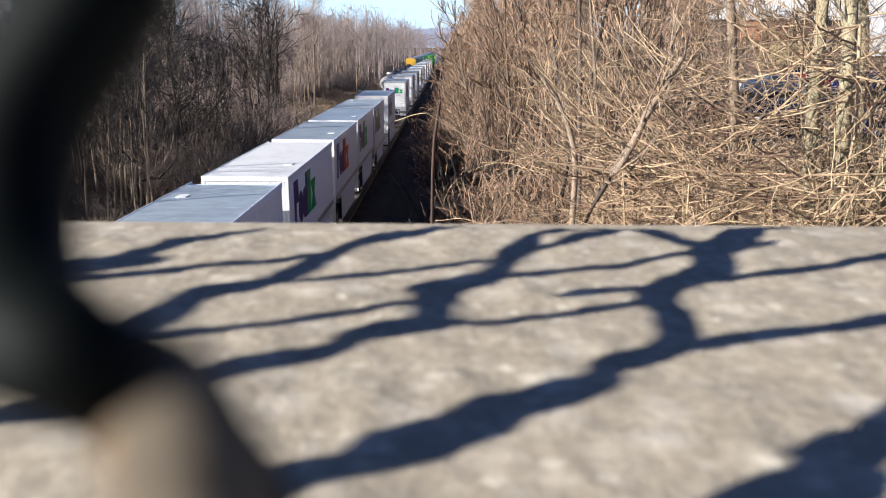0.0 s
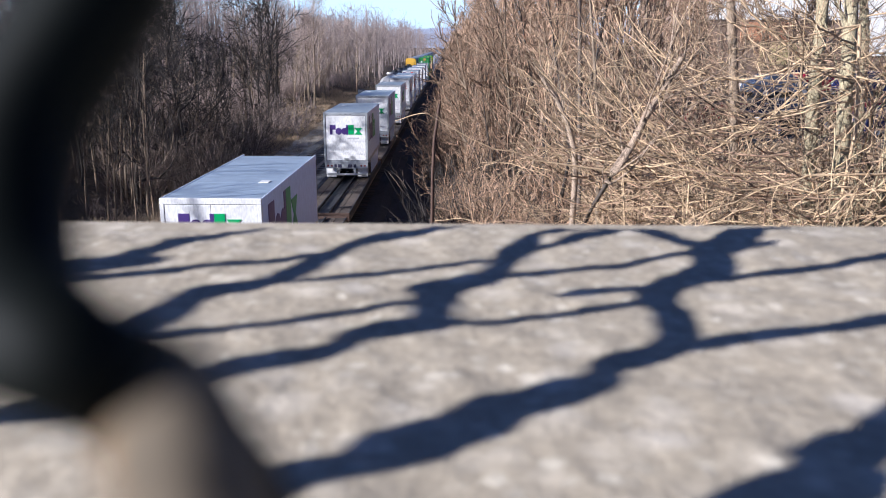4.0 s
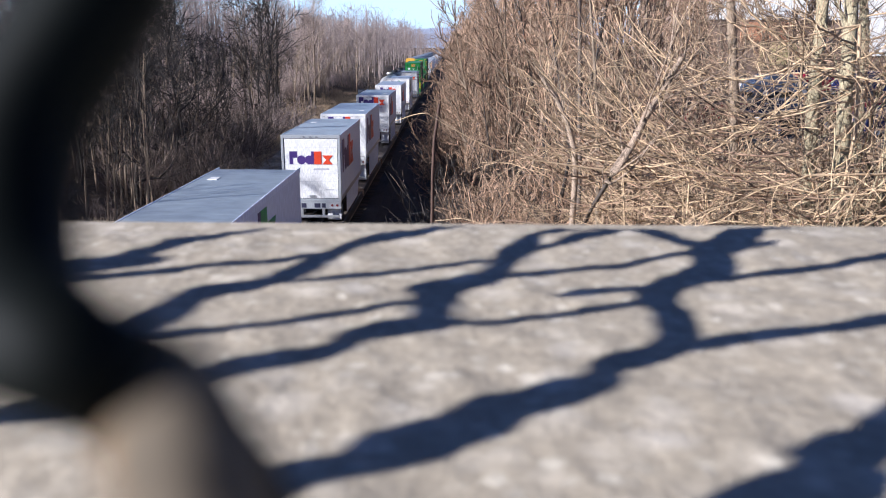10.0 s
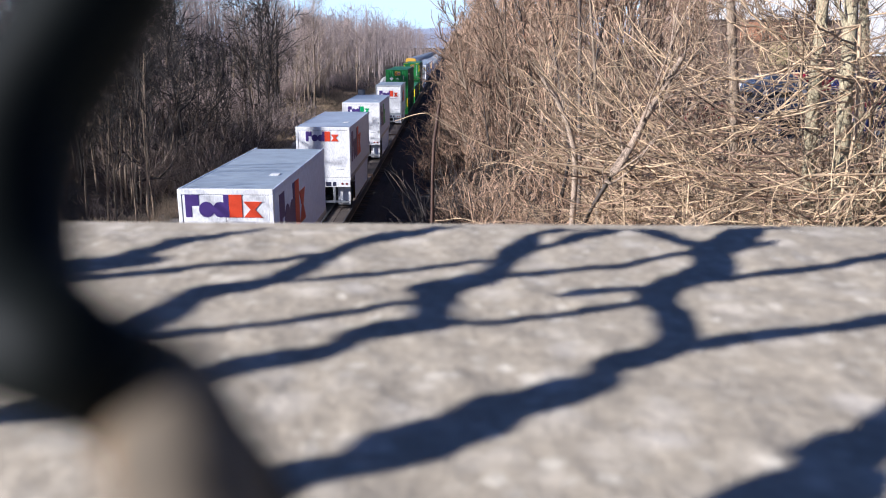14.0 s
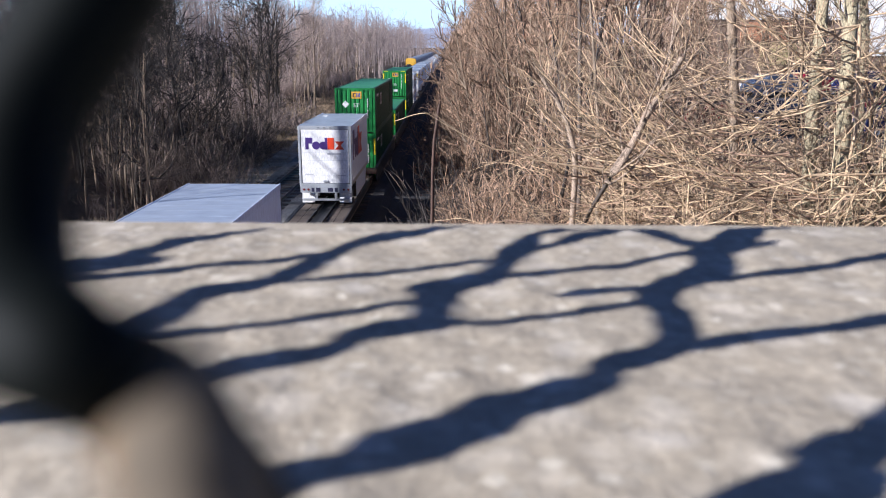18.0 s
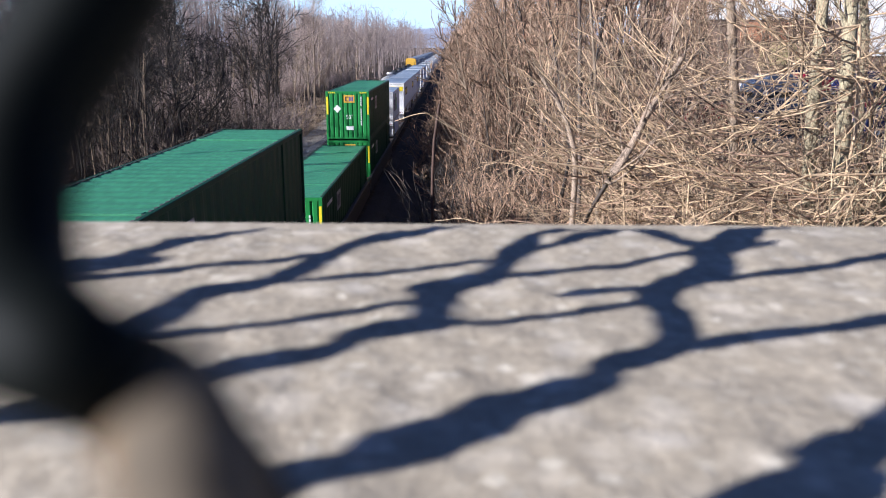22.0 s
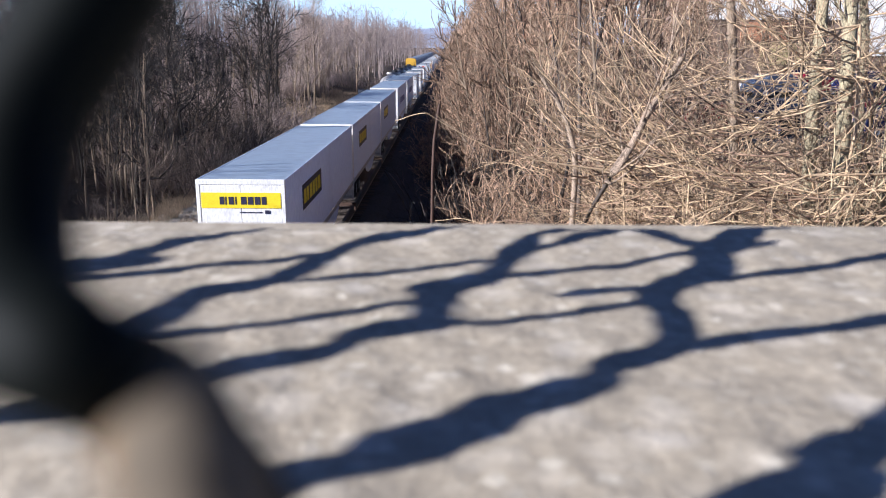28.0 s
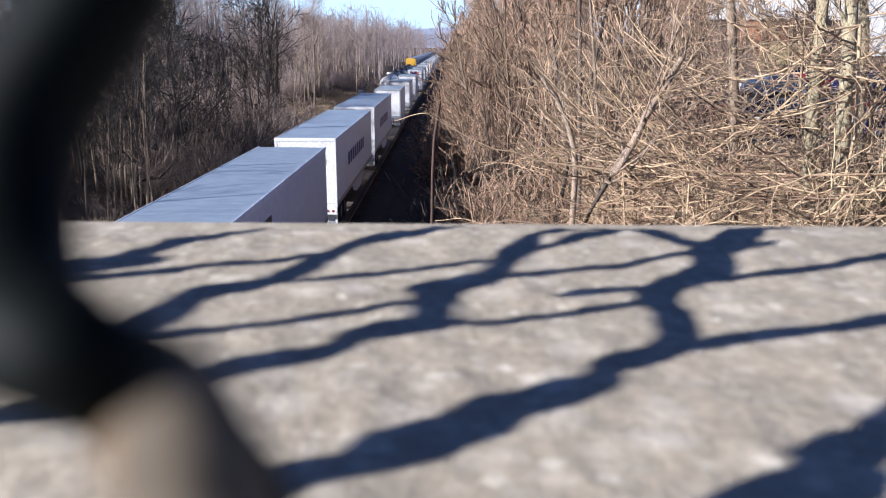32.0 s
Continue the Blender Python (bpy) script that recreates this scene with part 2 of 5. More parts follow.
def quads_mesh(name, verts, quads):
    me = bpy.data.meshes.new(name)
    verts, quads = np.asarray(verts, np.float32), np.asarray(quads, np.int32)
    me.vertices.add(len(verts))
    me.vertices.foreach_set("co", verts.ravel())
    me.loops.add(quads.size)
    me.loops.foreach_set("vertex_index", quads.ravel())
    me.polygons.add(len(quads))
    me.polygons.foreach_set("loop_start", np.arange(0, quads.size, 4, dtype=np.int32))
    me.update(calc_edges=True)
    return me


def tubes(paths, radii, sides):
    """Verts and quads of tapered tubes along K paths of N points."""
    K, N, _ = paths.shape
    tan = np.gradient(paths, axis=1)
    tan /= np.linalg.norm(tan, axis=2, keepdims=True) + 1e-9
    ref = np.where(np.abs(tan[..., 2:3]) > 0.9, np.array([1.0, 0, 0]), np.array([0, 0, 1.0]))
    u = np.cross(tan, ref)
    u /= np.linalg.norm(u, axis=2, keepdims=True) + 1e-9
    w = np.cross(tan, u)
    ang = np.arange(sides) * 2 * np.pi / sides
    ring = (u[:, :, None, :] * np.cos(ang)[None, None, :, None] + w[:, :, None, :] * np.sin(ang)[None, None, :, None])
    v = paths[:, :, None, :] + ring * radii[:, :, None, None]
    i = np.arange(K * N * sides).reshape(K, N, sides)
    j = np.roll(i, -1, axis=2)
    q = np.stack([i[:, :-1], j[:, :-1], j[:, 1:], i[:, 1:]], axis=-1).reshape(-1, 4)
    return v.reshape(-1, 3), q


def tube_mesh(name, groups):
    vs, qs, k = [], [], 0
    for paths, radii, sides in groups:
        v, q = tubes(paths, radii, sides)
        vs.append(v)
        qs.append(q + k)
        k += len(v)
    return quads_mesh(name, np.concatenate(vs), np.concatenate(qs))


def grow(rng, paths, radii, count, t0, t1, length, angle, up, n, wobble, rmax, taper=0.3):
    """count shoots that leave the given paths between t0 and t1 of their length."""
    K, N, _ = paths.shape
    k = rng.integers(K, size=count)
    t = rng.uniform(t0, t1, count) * (N - 1)
    i = np.minimum(t.astype(int), N - 2)
    f = (t - i)[:, None]
    p = paths[k, i] * (1 - f) + paths[k, i + 1] * f
    r = radii[k, i] * (1 - f[:, 0]) + radii[k, i + 1] * f[:, 0]
    tan = paths[k, i + 1] - paths[k, i]
    tan /= np.linalg.norm(tan, axis=1, keepdims=True) + 1e-9
    perp = rng.normal(size=(count, 3))
    perp -= tan * np.sum(perp * tan, axis=1, keepdims=True)
    perp /= np.linalg.norm(perp, axis=1, keepdims=True) + 1e-9
    a = np.radians(rng.normal(angle, angle * 0.25, count))[:, None]
    d = np.cos(a) * tan + np.sin(a) * perp
    ln = length * rng.uniform(0.5, 1.15, count) * (1.15 - 0.6 * t / (N - 1))
    out = np.zeros((count, n, 3))
    out[:, 0] = p
    for s in range(1, n):
        d = d + rng.normal(0, wobble, (count, 3)) + np.array([0, 0, up])
        d /= np.linalg.norm(d, axis=1, keepdims=True)
        out[:, s] = out[:, s - 1] + d * (ln / (n - 1))[:, None]
    r0 = np.minimum(r * 0.75, rmax)
    rad = r0[:, None] * np.linspace(1, taper, n)[None, :]
    return out, rad


def trunk_path(rng, height, lean, r, n=8, tip=0.12):
    p = np.zeros((1, n, 3))
    d = np.array([rng.normal(0, lean), rng.normal(0, lean), 1.0])
    for s in range(1, n):
        d = d + np.array([rng.normal(0, 0.06), rng.normal(0, 0.06), 0.08])
        d /= np.linalg.norm(d)
        p[0, s] = p[0, s - 1] + d * height / (n - 1)
    p[0, 0, 2] -= 0.5
    rad = r * np.linspace(1, tip, n)[None, :]
    rad[0, 0] *= 1.35
    return p, rad


def bare_tree(seed, height, r, limbs=14, boughs=80, twigs=420, spread=0.38, low=0.22, tw=0.012, lean=0.05, bark="bark", twig="twig", label="", limb=0.5, bough=0.2, tip=0.12, fork=48):
    """A leafless tree: a tapered trunk with limbs, and a crown of boughs and twigs."""
    rng = np.random.default_rng(seed)
    t = trunk_path(rng, height, lean, r, 8, tip)
    a = grow(rng, *t, limbs, low, 0.97, height * spread, fork, 0.16, 6, 0.16, r * limb)
    b = grow(rng, np.concatenate([a[0], np.repeat(t[0][:, -6:], max(1, limbs // 5), 0)]), np.concatenate([a[1], np.repeat(t[1][:, -6:], max(1, limbs // 5), 0)]), boughs, 0.15, 1.0, height * spread * 0.5, fork * 0.87, 0.10, 4, 0.2, r * bough)
    c = grow(rng, *b, twigs, 0.1, 1.0, height * spread * 0.26, fork * 0.83, 0.08, 2, 0.22, tw, 0.5)
    tree = tagged(new("tree"), label, "tree", "bare trees along the railway")
    part("trunk", tube_mesh("trunk", [(*t, 7), (*a, 5)]), M[bark], tree)
    b, c = (b[0], np.maximum(b[1], tw * 0.9)), (c[0], np.maximum(c[1], tw * 0.55))
    part("crown", tube_mesh("crown", [(*b, 3), (*c, 3)]), M[twig], tree)
    return tree


def thicket(seed, height, width, stems=26, shoots=160, twigs=420, r=0.022, tw=0.007, lean=0.35, wob=0.16, bend=2, fork=42):
    """The two meshes of a shrub: thin stems from one spread root, and their twigs."""
    rng = np.random.default_rng(seed)
    n = 6
    p = np.zeros((stems, n, 3))
    p[:, 0, :2] = rng.normal(0, width * 0.32, (stems, 2))
    p[:, 0, 2] = -0.15
    d = np.stack([rng.normal(0, lean, stems), rng.normal(0, lean, stems), np.ones(stems)], 1)
    h = height * rng.uniform(0.45, 1.1, stems)
    for s in range(1, n):
        d = d + rng.normal(0, wob, (stems, 3)) + np.array([0, 0, 0.05])
        d /= np.linalg.norm(d, axis=1, keepdims=True)
        p[:, s] = p[:, s - 1] + d * (h / (n - 1))[:, None]
    rad = r * rng.uniform(0.5, 1.3, stems)[:, None] * np.linspace(1, 0.3, n)[None, :]
    b = grow(rng, p, rad, shoots, 0.1, 1.0, height * 0.42, fork, 0.04, 4, wob * 1.3, r * 0.6)
    c = grow(rng, *b, twigs, 0.1, 1.0, height * 0.22, fork, 0.05, bend, 0.25, tw, 0.5)
    b, c = (b[0], np.maximum(b[1], tw * 0.8)), (c[0], np.maximum(c[1], tw * 0.55))
    return tube_mesh("stem_clump", [(p, np.maximum(rad, tw), 4)]), tube_mesh("twig_tangle", [(*b, 3), (*c, 3)])


# ---- ground, tracks, bridge ----
def smooth(a, b, x):
    t = np.clip((x - a) / (b - a), 0, 1)
    return t * t * (3 - 2 * t)


def ground_z(x, y):
    x, y = np.asarray(x, float), np.asarray(y, float)
    z = -0.62 + 1.5 * smooth(-15.5, -25, x) * smooth(-15.5, -25.01, x) + 3.0 * smooth(-25, -90, x)
    z = z + 4.4 * smooth(-0.5, 14, x) * (1 - 0.75 * smooth(90, 220, y))
    rough = 0.14 * np.sin(x * 0.9 + 1.3 * np.sin(y * 0.31)) + 0.12 * np.sin(y * 0.7 + x * 0.35) + 0.08 * np.sin(2.1 * x - 1.7 * y)
    near = np.maximum(smooth(-15, -18, x), smooth(-1.5, 1.5, x))
    return z + rough * near * np.where(np.abs(x) < 200, 1, 0)


def sheet(name, xs, ys, zf):
    X, Y = np.meshgrid(xs, ys)
    Z = zf(X, Y)
    v = np.stack([X, Y, Z], -1).reshape(-1, 3)
    i = np.arange(len(xs) * len(ys)).reshape(len(ys), len(xs))
    q = np.stack([i[:-1, :-1], i[:-1, 1:], i[1:, 1:], i[1:, :-1]], -1).reshape(-1, 4)
    me = quads_mesh(name, v, q)
    me.polygons.foreach_set("use_smooth", np.ones(len(q), bool))
    return me


_xs = np.concatenate([[-4500, -2000, -900, -400, -200, -120], np.arange(-90, 60, 1.5), [70, 90, 120, 200, 400, 900, 2000, 4500]])
_ys = np.concatenate([[-4500, -1500, -500, -250], np.arange(-100, 240, 2.0), np.arange(240, 900, 20.0), [1000, 1400, 2200, 3400, 4800]])
tagged(part("ground", sheet("ground", _xs, _ys, ground_z), M["ground"]), "brown leaf-littered ground beside the railway", "ground", kind="structure")


def ballast_bed(x, half, material, label):
    rings = []
    for y in list(range(-260, 240, 5)) + list(range(240, 1000, 40)):
        k = 0.06 * math.sin(y * 0.8) + 0.05 * math.sin(y * 2.3)
        rings.append([(x - half - 0.9 + k, y, -0.75), (x - half + k, y, -0.2), (x + half - k, y, -0.2), (x + half + 0.9 - k, y, -0.75)])
    return tagged(part("track_bed", loft(rings), M[material]), label, "track bed", kind="structure")


ballast_bed(RAIL_X, 2.05, "ballast_dark", "oiled ballast under the running track, darkened as in shade")
ballast_bed(SIDING_X, 2.0, "ballast", "pale grey ballast under the siding track")
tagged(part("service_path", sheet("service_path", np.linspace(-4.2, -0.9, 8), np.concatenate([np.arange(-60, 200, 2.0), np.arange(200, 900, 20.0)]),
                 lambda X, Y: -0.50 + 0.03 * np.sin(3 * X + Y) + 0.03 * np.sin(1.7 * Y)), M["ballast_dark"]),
                 "cinder path beside the running track, darkened as in train shade", "path", kind="structure")

tagged(part("gravel_track", sheet("gravel_track", np.linspace(-16.2, -12.6, 9), np.concatenate([np.arange(-60, 170, 2.0), np.arange(170, 900, 20.0)]),
       lambda X, Y: -0.47 + 0.05 * np.sin(2.2 * X + 0.6 * Y) + 0.04 * np.sin(1.3 * Y)), M["gravel"]), "pale gravel service track beside the siding", "path", kind="structure")

_prof = [(-0.07, 0), (0.07, 0), (0.07, 0.02), (0.012, 0.05), (0.012, 0.12), (0.036, 0.135), (0.036, 0.165), (-0.036, 0.165), (-0.036, 0.135), (-0.012, 0.12), (-0.012, 0.05), (-0.07, 0.02)]
for tx, what in ((RAIL_X, "running"), (SIDING_X, "siding")):
    track = tagged(new("railway_track"), f"{what} track of worn steel rails on wooden ties", "railway track", "tracks", "structure")
    for sx in (-0.755, 0.755):
        part("rail", loft([[(tx + sx + a, y, -0.165 + b) for a, b in _prof] for y in (-260, 0, 300, 900)]), M["rail"], track)
    tie = part("tie", boxes((tx - 1.3, tx + 1.3, -0.115, 0.115, -0.33, -0.168), bevel=0.012), M["tie"], track)
    tie.location = (0, 30, 0)
    for i in range(1, 140):
        t = new("tie", tie.data)
        t.parent, t.location = track, (0.04 * math.sin(i * 7.1), 30 + i * 0.56, 0)
        t.rotation_euler = (0, 0, 0.02 * math.sin(i * 3.3))

# bridge that the camera stands on: parapet, deck, abutments
TOP = EYE_Z - LENS_ABOVE
EDGE = 4.46 * LENS_ABOVE
rng = np.random.default_rng(5)
_px = np.linspace(-28, 14, 40).tolist()
_px = sorted(set(_px + np.linspace(-0.7, 0.7, 140).tolist()))


def parapet_ring(x):
    chip = 0.0016 * math.sin(x * 41) + 0.0012 * math.sin(x * 97 + 1) + 0.0010 * math.sin(x * 211 + 2) + 0.0008 * math.sin(x * 431)
    e = EDGE + chip + 0.05 * np.clip(x, -0.5, 0.5)
    return [(x, -0.24, 8.0), (x, -0.24, TOP - 0.02), (x, -0.22, TOP - 0.0012), (x, e - 0.014, TOP - 0.0012), (x, e - 0.005, TOP - 0.004 + 0.4 * chip), (x, e, TOP - 0.010), (x, EDGE, TOP - 0.2), (x, EDGE - 0.05, TOP - 0.22), (x, EDGE - 0.05, 8.0)]


tagged(part("parapet", loft([parapet_ring(x) for x in _px]), M["concrete"]), "rough weathered concrete parapet of the bridge", "parapet", kind="structure")
def lumps(X, Y, size, seed):
    """Smooth random lumps of about the given size, from -1 to 1."""
    g = np.random.default_rng(seed).uniform(-1, 1, (96, 96))
    u, v = X / size + 48.0, Y / size + 30.0
    i, j = np.floor(u).astype(int), np.floor(v).astype(int)
    f, h = u - i, v - j
    f, h = f * f * (3 - 2 * f), h * h * (3 - 2 * h)
    a = g[i % 96, j % 96] * (1 - f) + g[(i + 1) % 96, j % 96] * f
    b = g[i % 96, (j + 1) % 96] * (1 - f) + g[(i + 1) % 96, (j + 1) % 96] * f
    return a * (1 - h) + b * h


def crust(X, Y):
    edge = EDGE + 0.05 * np.clip(X, -0.5, 0.5) - 0.006 + 0.0022 * lumps(X, Y * 0, 0.014, 8) + 0.0012 * lumps(X, Y * 0, 0.005, 9)
    z = 0.0008 + 0.0005 * lumps(X, Y, 0.034, 1) + 0.00032 * lumps(X, Y, 0.012, 2) + 0.00025 * lumps(X, Y, 0.0062, 3) + 0.0002 * lumps(X, Y, 0.0042, 4)
    fade = np.clip((edge - Y) / 0.006, 0, 1) * np.clip((Y + 0.02) / 0.02, 0, 1) * np.clip((0.42 - np.abs(X)) / 0.03, 0, 1)
    return TOP + np.where(fade > 0, z * fade, 0) - 0.004 * (1 - fade)


tagged(part("parapet_crust", sheet("parapet_crust", np.arange(-0.42, 0.4201, 0.0021), np.arange(-0.02, EDGE + 0.016, 0.0019), crust), M["concrete"]), "rough worn concrete crust on the parapet's top", "parapet", kind="structure")
tagged(part("bridge_deck", boxes((-28, 14, -10.5, EDGE - 0.05, 7.25, 7.996)), M["bridge"]), "concrete deck of the road bridge", "bridge", kind="structure")
tagged(part("road", boxes((-75, 70, -9.9, -0.5, 8.0, 8.06)), M["asphalt"]), "asphalt road on the bridge", "road", kind="structure")
for x0, x1 in ((-28, -20.5), (5, 14)):
    tagged(part("abutment", boxes((x0, x1, -10.4, 0.1, -1.5, 7.246), bevel=0.03)  , M["bridge"]), "concrete abutment that carries the bridge deck", "abutment", "abutments", "structure")


for x0, x1 in ((-90, -28.01), (14.01, 90)):
    bank = [[(x, -24, -2), (x, -12, 7.99), (x, 0.5, 7.99), (x, 11, -2)] for x in (x0, x1)]
    tagged(part("embankment", loft(bank), M["ground"]), "brown earth embankment that carries the road", "embankment", "embankments", "structure")


# ---- wire fence on the parapet ----
fence = tagged(new("wire_fence"), "dark coated wire fence with bent rusty strands on the parapet", "fence")


def strand(points, radius, material, n=28, wob=0.0, seed=0, label=""):
    """A bent strand through a few points, rounded by a smooth curve."""
    r2 = np.random.default_rng(seed)
    P = np.array(points, float)
    t = np.linspace(0, len(P) - 1, n)
    out = np.zeros((n, 3))
    for k, tt in enumerate(t):
        i = min(int(tt), len(P) - 2)
        f = tt - i
        a, b = P[max(i - 1, 0)], P[i]
        c, d = P[i + 1], P[min(i + 2, len(P) - 1)]
        out[k] = 0.5 * ((2 * b) + (c - a) * f + (2 * a - 5 * b + 4 * c - d) * f * f + (3 * b - a - 3 * c + d) * f ** 3)
    out += r2.normal(0, wob, out.shape)
    rad = radius * (1 + r2.normal(0, 0.10, n)) if wob else np.full(n, radius)
    me = tube_mesh("strand", [(out[None], rad[None], 10)])
    me.polygons.foreach_set("use_smooth", np.ones(len(me.polygons), bool))
    return part("strand", me, material, fence, label)


def cast(X, Y, z=0.075):
    """The place at a height z whose shadow falls at (X, Y) lens heights on the parapet's top."""
    return (X * LENS_ABOVE + z * SUN.x / SUN.z, Y * LENS_ABOVE + z * SUN.y / SUN.z, TOP + z)


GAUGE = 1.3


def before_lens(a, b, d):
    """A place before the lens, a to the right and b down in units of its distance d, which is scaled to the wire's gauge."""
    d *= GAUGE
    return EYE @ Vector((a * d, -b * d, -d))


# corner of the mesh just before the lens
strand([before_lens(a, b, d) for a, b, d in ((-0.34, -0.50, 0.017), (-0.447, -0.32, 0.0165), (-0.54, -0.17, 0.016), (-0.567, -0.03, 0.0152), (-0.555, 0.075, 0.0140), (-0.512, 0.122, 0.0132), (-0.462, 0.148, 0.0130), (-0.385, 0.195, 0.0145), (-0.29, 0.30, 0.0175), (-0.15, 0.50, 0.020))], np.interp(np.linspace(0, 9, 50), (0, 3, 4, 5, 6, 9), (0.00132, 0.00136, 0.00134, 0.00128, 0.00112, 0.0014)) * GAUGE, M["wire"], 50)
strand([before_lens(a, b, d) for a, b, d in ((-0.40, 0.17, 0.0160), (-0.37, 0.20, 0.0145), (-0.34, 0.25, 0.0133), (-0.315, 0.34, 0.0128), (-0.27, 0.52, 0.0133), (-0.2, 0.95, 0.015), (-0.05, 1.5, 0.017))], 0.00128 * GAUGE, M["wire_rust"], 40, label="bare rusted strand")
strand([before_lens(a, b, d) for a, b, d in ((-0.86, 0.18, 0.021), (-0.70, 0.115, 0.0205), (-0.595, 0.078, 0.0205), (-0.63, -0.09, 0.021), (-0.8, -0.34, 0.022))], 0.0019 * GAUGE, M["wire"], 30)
def hanging(label, *points, z=0.075):
    """An unseen strand over the parapet, shaped to cast a shade: its middle and half its breadth, in lens heights."""
    P = np.array(points, float) * np.array([1, 1, 1.13]) + np.array([0.014, -0.006, 0.002])
    t = np.linspace(0, len(P) - 1, 5 * len(P))
    i = np.minimum(t.astype(int), len(P) - 2)
    f = (t - i)[:, None]
    a, b, c, d = P[np.maximum(i - 1, 0)], P[i], P[i + 1], P[np.minimum(i + 2, len(P) - 1)]
    q = 0.5 * (2 * b + (c - a) * f + (2 * a - 5 * b + 4 * c - d) * f ** 2 + (3 * b - a - 3 * c + d) * f ** 3)
    way = np.gradient(q[:, :2], axis=0)
    way /= np.linalg.norm(way, axis=1, keepdims=True) + 1e-9
    turn = (SUN.x * way[:, 1] - SUN.y * way[:, 0]) / SUN.z
    rad = q[:, 2] * LENS_ABOVE / np.sqrt(1 + turn * turn)
    rough = np.random.default_rng(len(P)).normal(0, 0.05, len(rad))
    path = np.array([cast(x, y, z) for x, y in q[:, :2]])
    me = tube_mesh("strand", [(path[None], (rad * (1 + rough))[None], 10)])
    me.polygons.foreach_set("use_smooth", np.ones(len(me.polygons), bool))
    return part("strand", me, M["wire_rust"], fence, label)


# thick strands that hang over the parapet
hanging("thick bare twisted strand", (-0.39, 1.64, 0.069), (-0.31, 1.69, 0.048), (-0.26, 1.71, 0.052), (-0.18, 1.74, 0.055), (-0.12, 1.77, 0.080), (-0.05, 1.85, 0.097), (0.03, 1.91, 0.089), (0.11, 1.98, 0.050), (0.18, 2.04, 0.078), (0.27, 2.10, 0.083), (0.37, 2.17, 0.079), (0.46, 2.24, 0.050), (0.54, 2.34, 0.049), (0.64, 2.42, 0.068), (0.77, 2.52, 0.068), (0.84, 2.66, 0.071), (0.87, 2.84, 0.077), (0.87, 2.99, 0.074), (0.92, 3.13, 0.084), (1.03, 3.26, 0.075), (1.17, 3.39, 0.101), (1.29, 3.58, 0.088), (1.37, 3.79, 0.105), (1.47, 3.96, 0.118), (1.60, 4.13, 0.095), (1.73, 4.29, 0.079), (1.85, 4.38, 0.075))
hanging("thick bare twisted strand", (-0.86, 2.15, 0.054), (-0.77, 2.22, 0.055), (-0.69, 2.27, 0.057), (-0.62, 2.34, 0.066), (-0.54, 2.39, 0.069), (-0.45, 2.44, 0.056), (-0.36, 2.51, 0.046), (-0.28, 2.61, 0.055), (-0.18, 2.67, 0.075), (-0.08, 2.71, 0.066), (-0.04, 2.81, 0.071), (-0.03, 2.98, 0.086), (-0.02, 3.14, 0.103), (0.07, 3.25, 0.094), (0.20, 3.36, 0.072), (0.26, 3.49, 0.066), (0.30, 3.63, 0.071), (0.36, 3.79, 0.082), (0.43, 3.94, 0.063), (0.53, 4.12, 0.036), (0.66, 4.21, 0.035), (0.83, 4.29, 0.037), (1.01, 4.36, 0.038))
hanging("thick bare twisted strand", (-1.10, 2.56, 0.101), (-1.08, 2.68, 0.113), (-1.07, 2.78, 0.104), (-1.05, 2.91, 0.079), (-1.01, 3.04, 0.070), (-0.93, 3.13, 0.081), (-0.82, 3.20, 0.058), (-0.73, 3.28, 0.051), (-0.66, 3.41, 0.076), (-0.60, 3.58, 0.069), (-0.53, 3.77, 0.060), (-0.44, 3.94, 0.063), (-0.33, 4.04, 0.065), (-0.23, 4.12, 0.069), (-0.09, 4.23, 0.073), (0.03, 4.31, 0.065), (0.19, 4.38, 0.048))
hanging("thick bare twisted strand", (-1.75, 3.39, 0.110), (-1.68, 3.46, 0.125), (-1.57, 3.53, 0.100), (-1.50, 3.68, 0.079), (-1.41, 3.84, 0.072), (-1.33, 3.99, 0.071), (-1.20, 4.10, 0.051), (-1.07, 4.21, 0.045), (-0.97, 4.31, 0.042), (-0.82, 4.39, 0.037))
hanging("thick bare twisted strand", (0.58, 1.43, 0.077), (0.68, 1.50, 0.084), (0.78, 1.58, 0.086), (0.92, 1.65, 0.074), (0.99, 1.74, 0.075), (1.05, 1.82, 0.077), (1.15, 1.88, 0.063), (1.29, 2.00, 0.067), (1.49, 2.17, 0.072))
# thin strands between them
hanging("", (0.88, 4.39, 0.036), (1.08, 4.34, 0.065), (1.18, 4.18, 0.072), (1.24, 4.03, 0.063), (1.33, 3.93, 0.091))
hanging("", (0.38, 3.80, 0.037), (0.49, 3.86, 0.036), (0.62, 3.94, 0.032), (0.74, 4.07, 0.045), (0.88, 4.20, 0.048), (1.03, 4.35, 0.034))
hanging("", (1.41, 3.76, 0.046), (1.58, 3.89, 0.040), (1.74, 4.01, 0.020))
hanging("", (-1.69, 3.26, 0.047), (-1.60, 3.29, 0.042), (-1.49, 3.31, 0.042), (-1.40, 3.34, 0.043), (-1.27, 3.41, 0.044), (-1.16, 3.46, 0.039), (-1.04, 3.51, 0.040), (-0.92, 3.55, 0.041), (-0.79, 3.60, 0.040), (-0.64, 3.70, 0.039))
hanging("", (-0.62, 3.26, 0.033), (-0.48, 3.32, 0.035), (-0.36, 3.35, 0.031), (-0.23, 3.39, 0.030), (-0.11, 3.46, 0.030), (0.02, 3.52, 0.030), (0.16, 3.59, 0.030), (0.27, 3.67, 0.029))
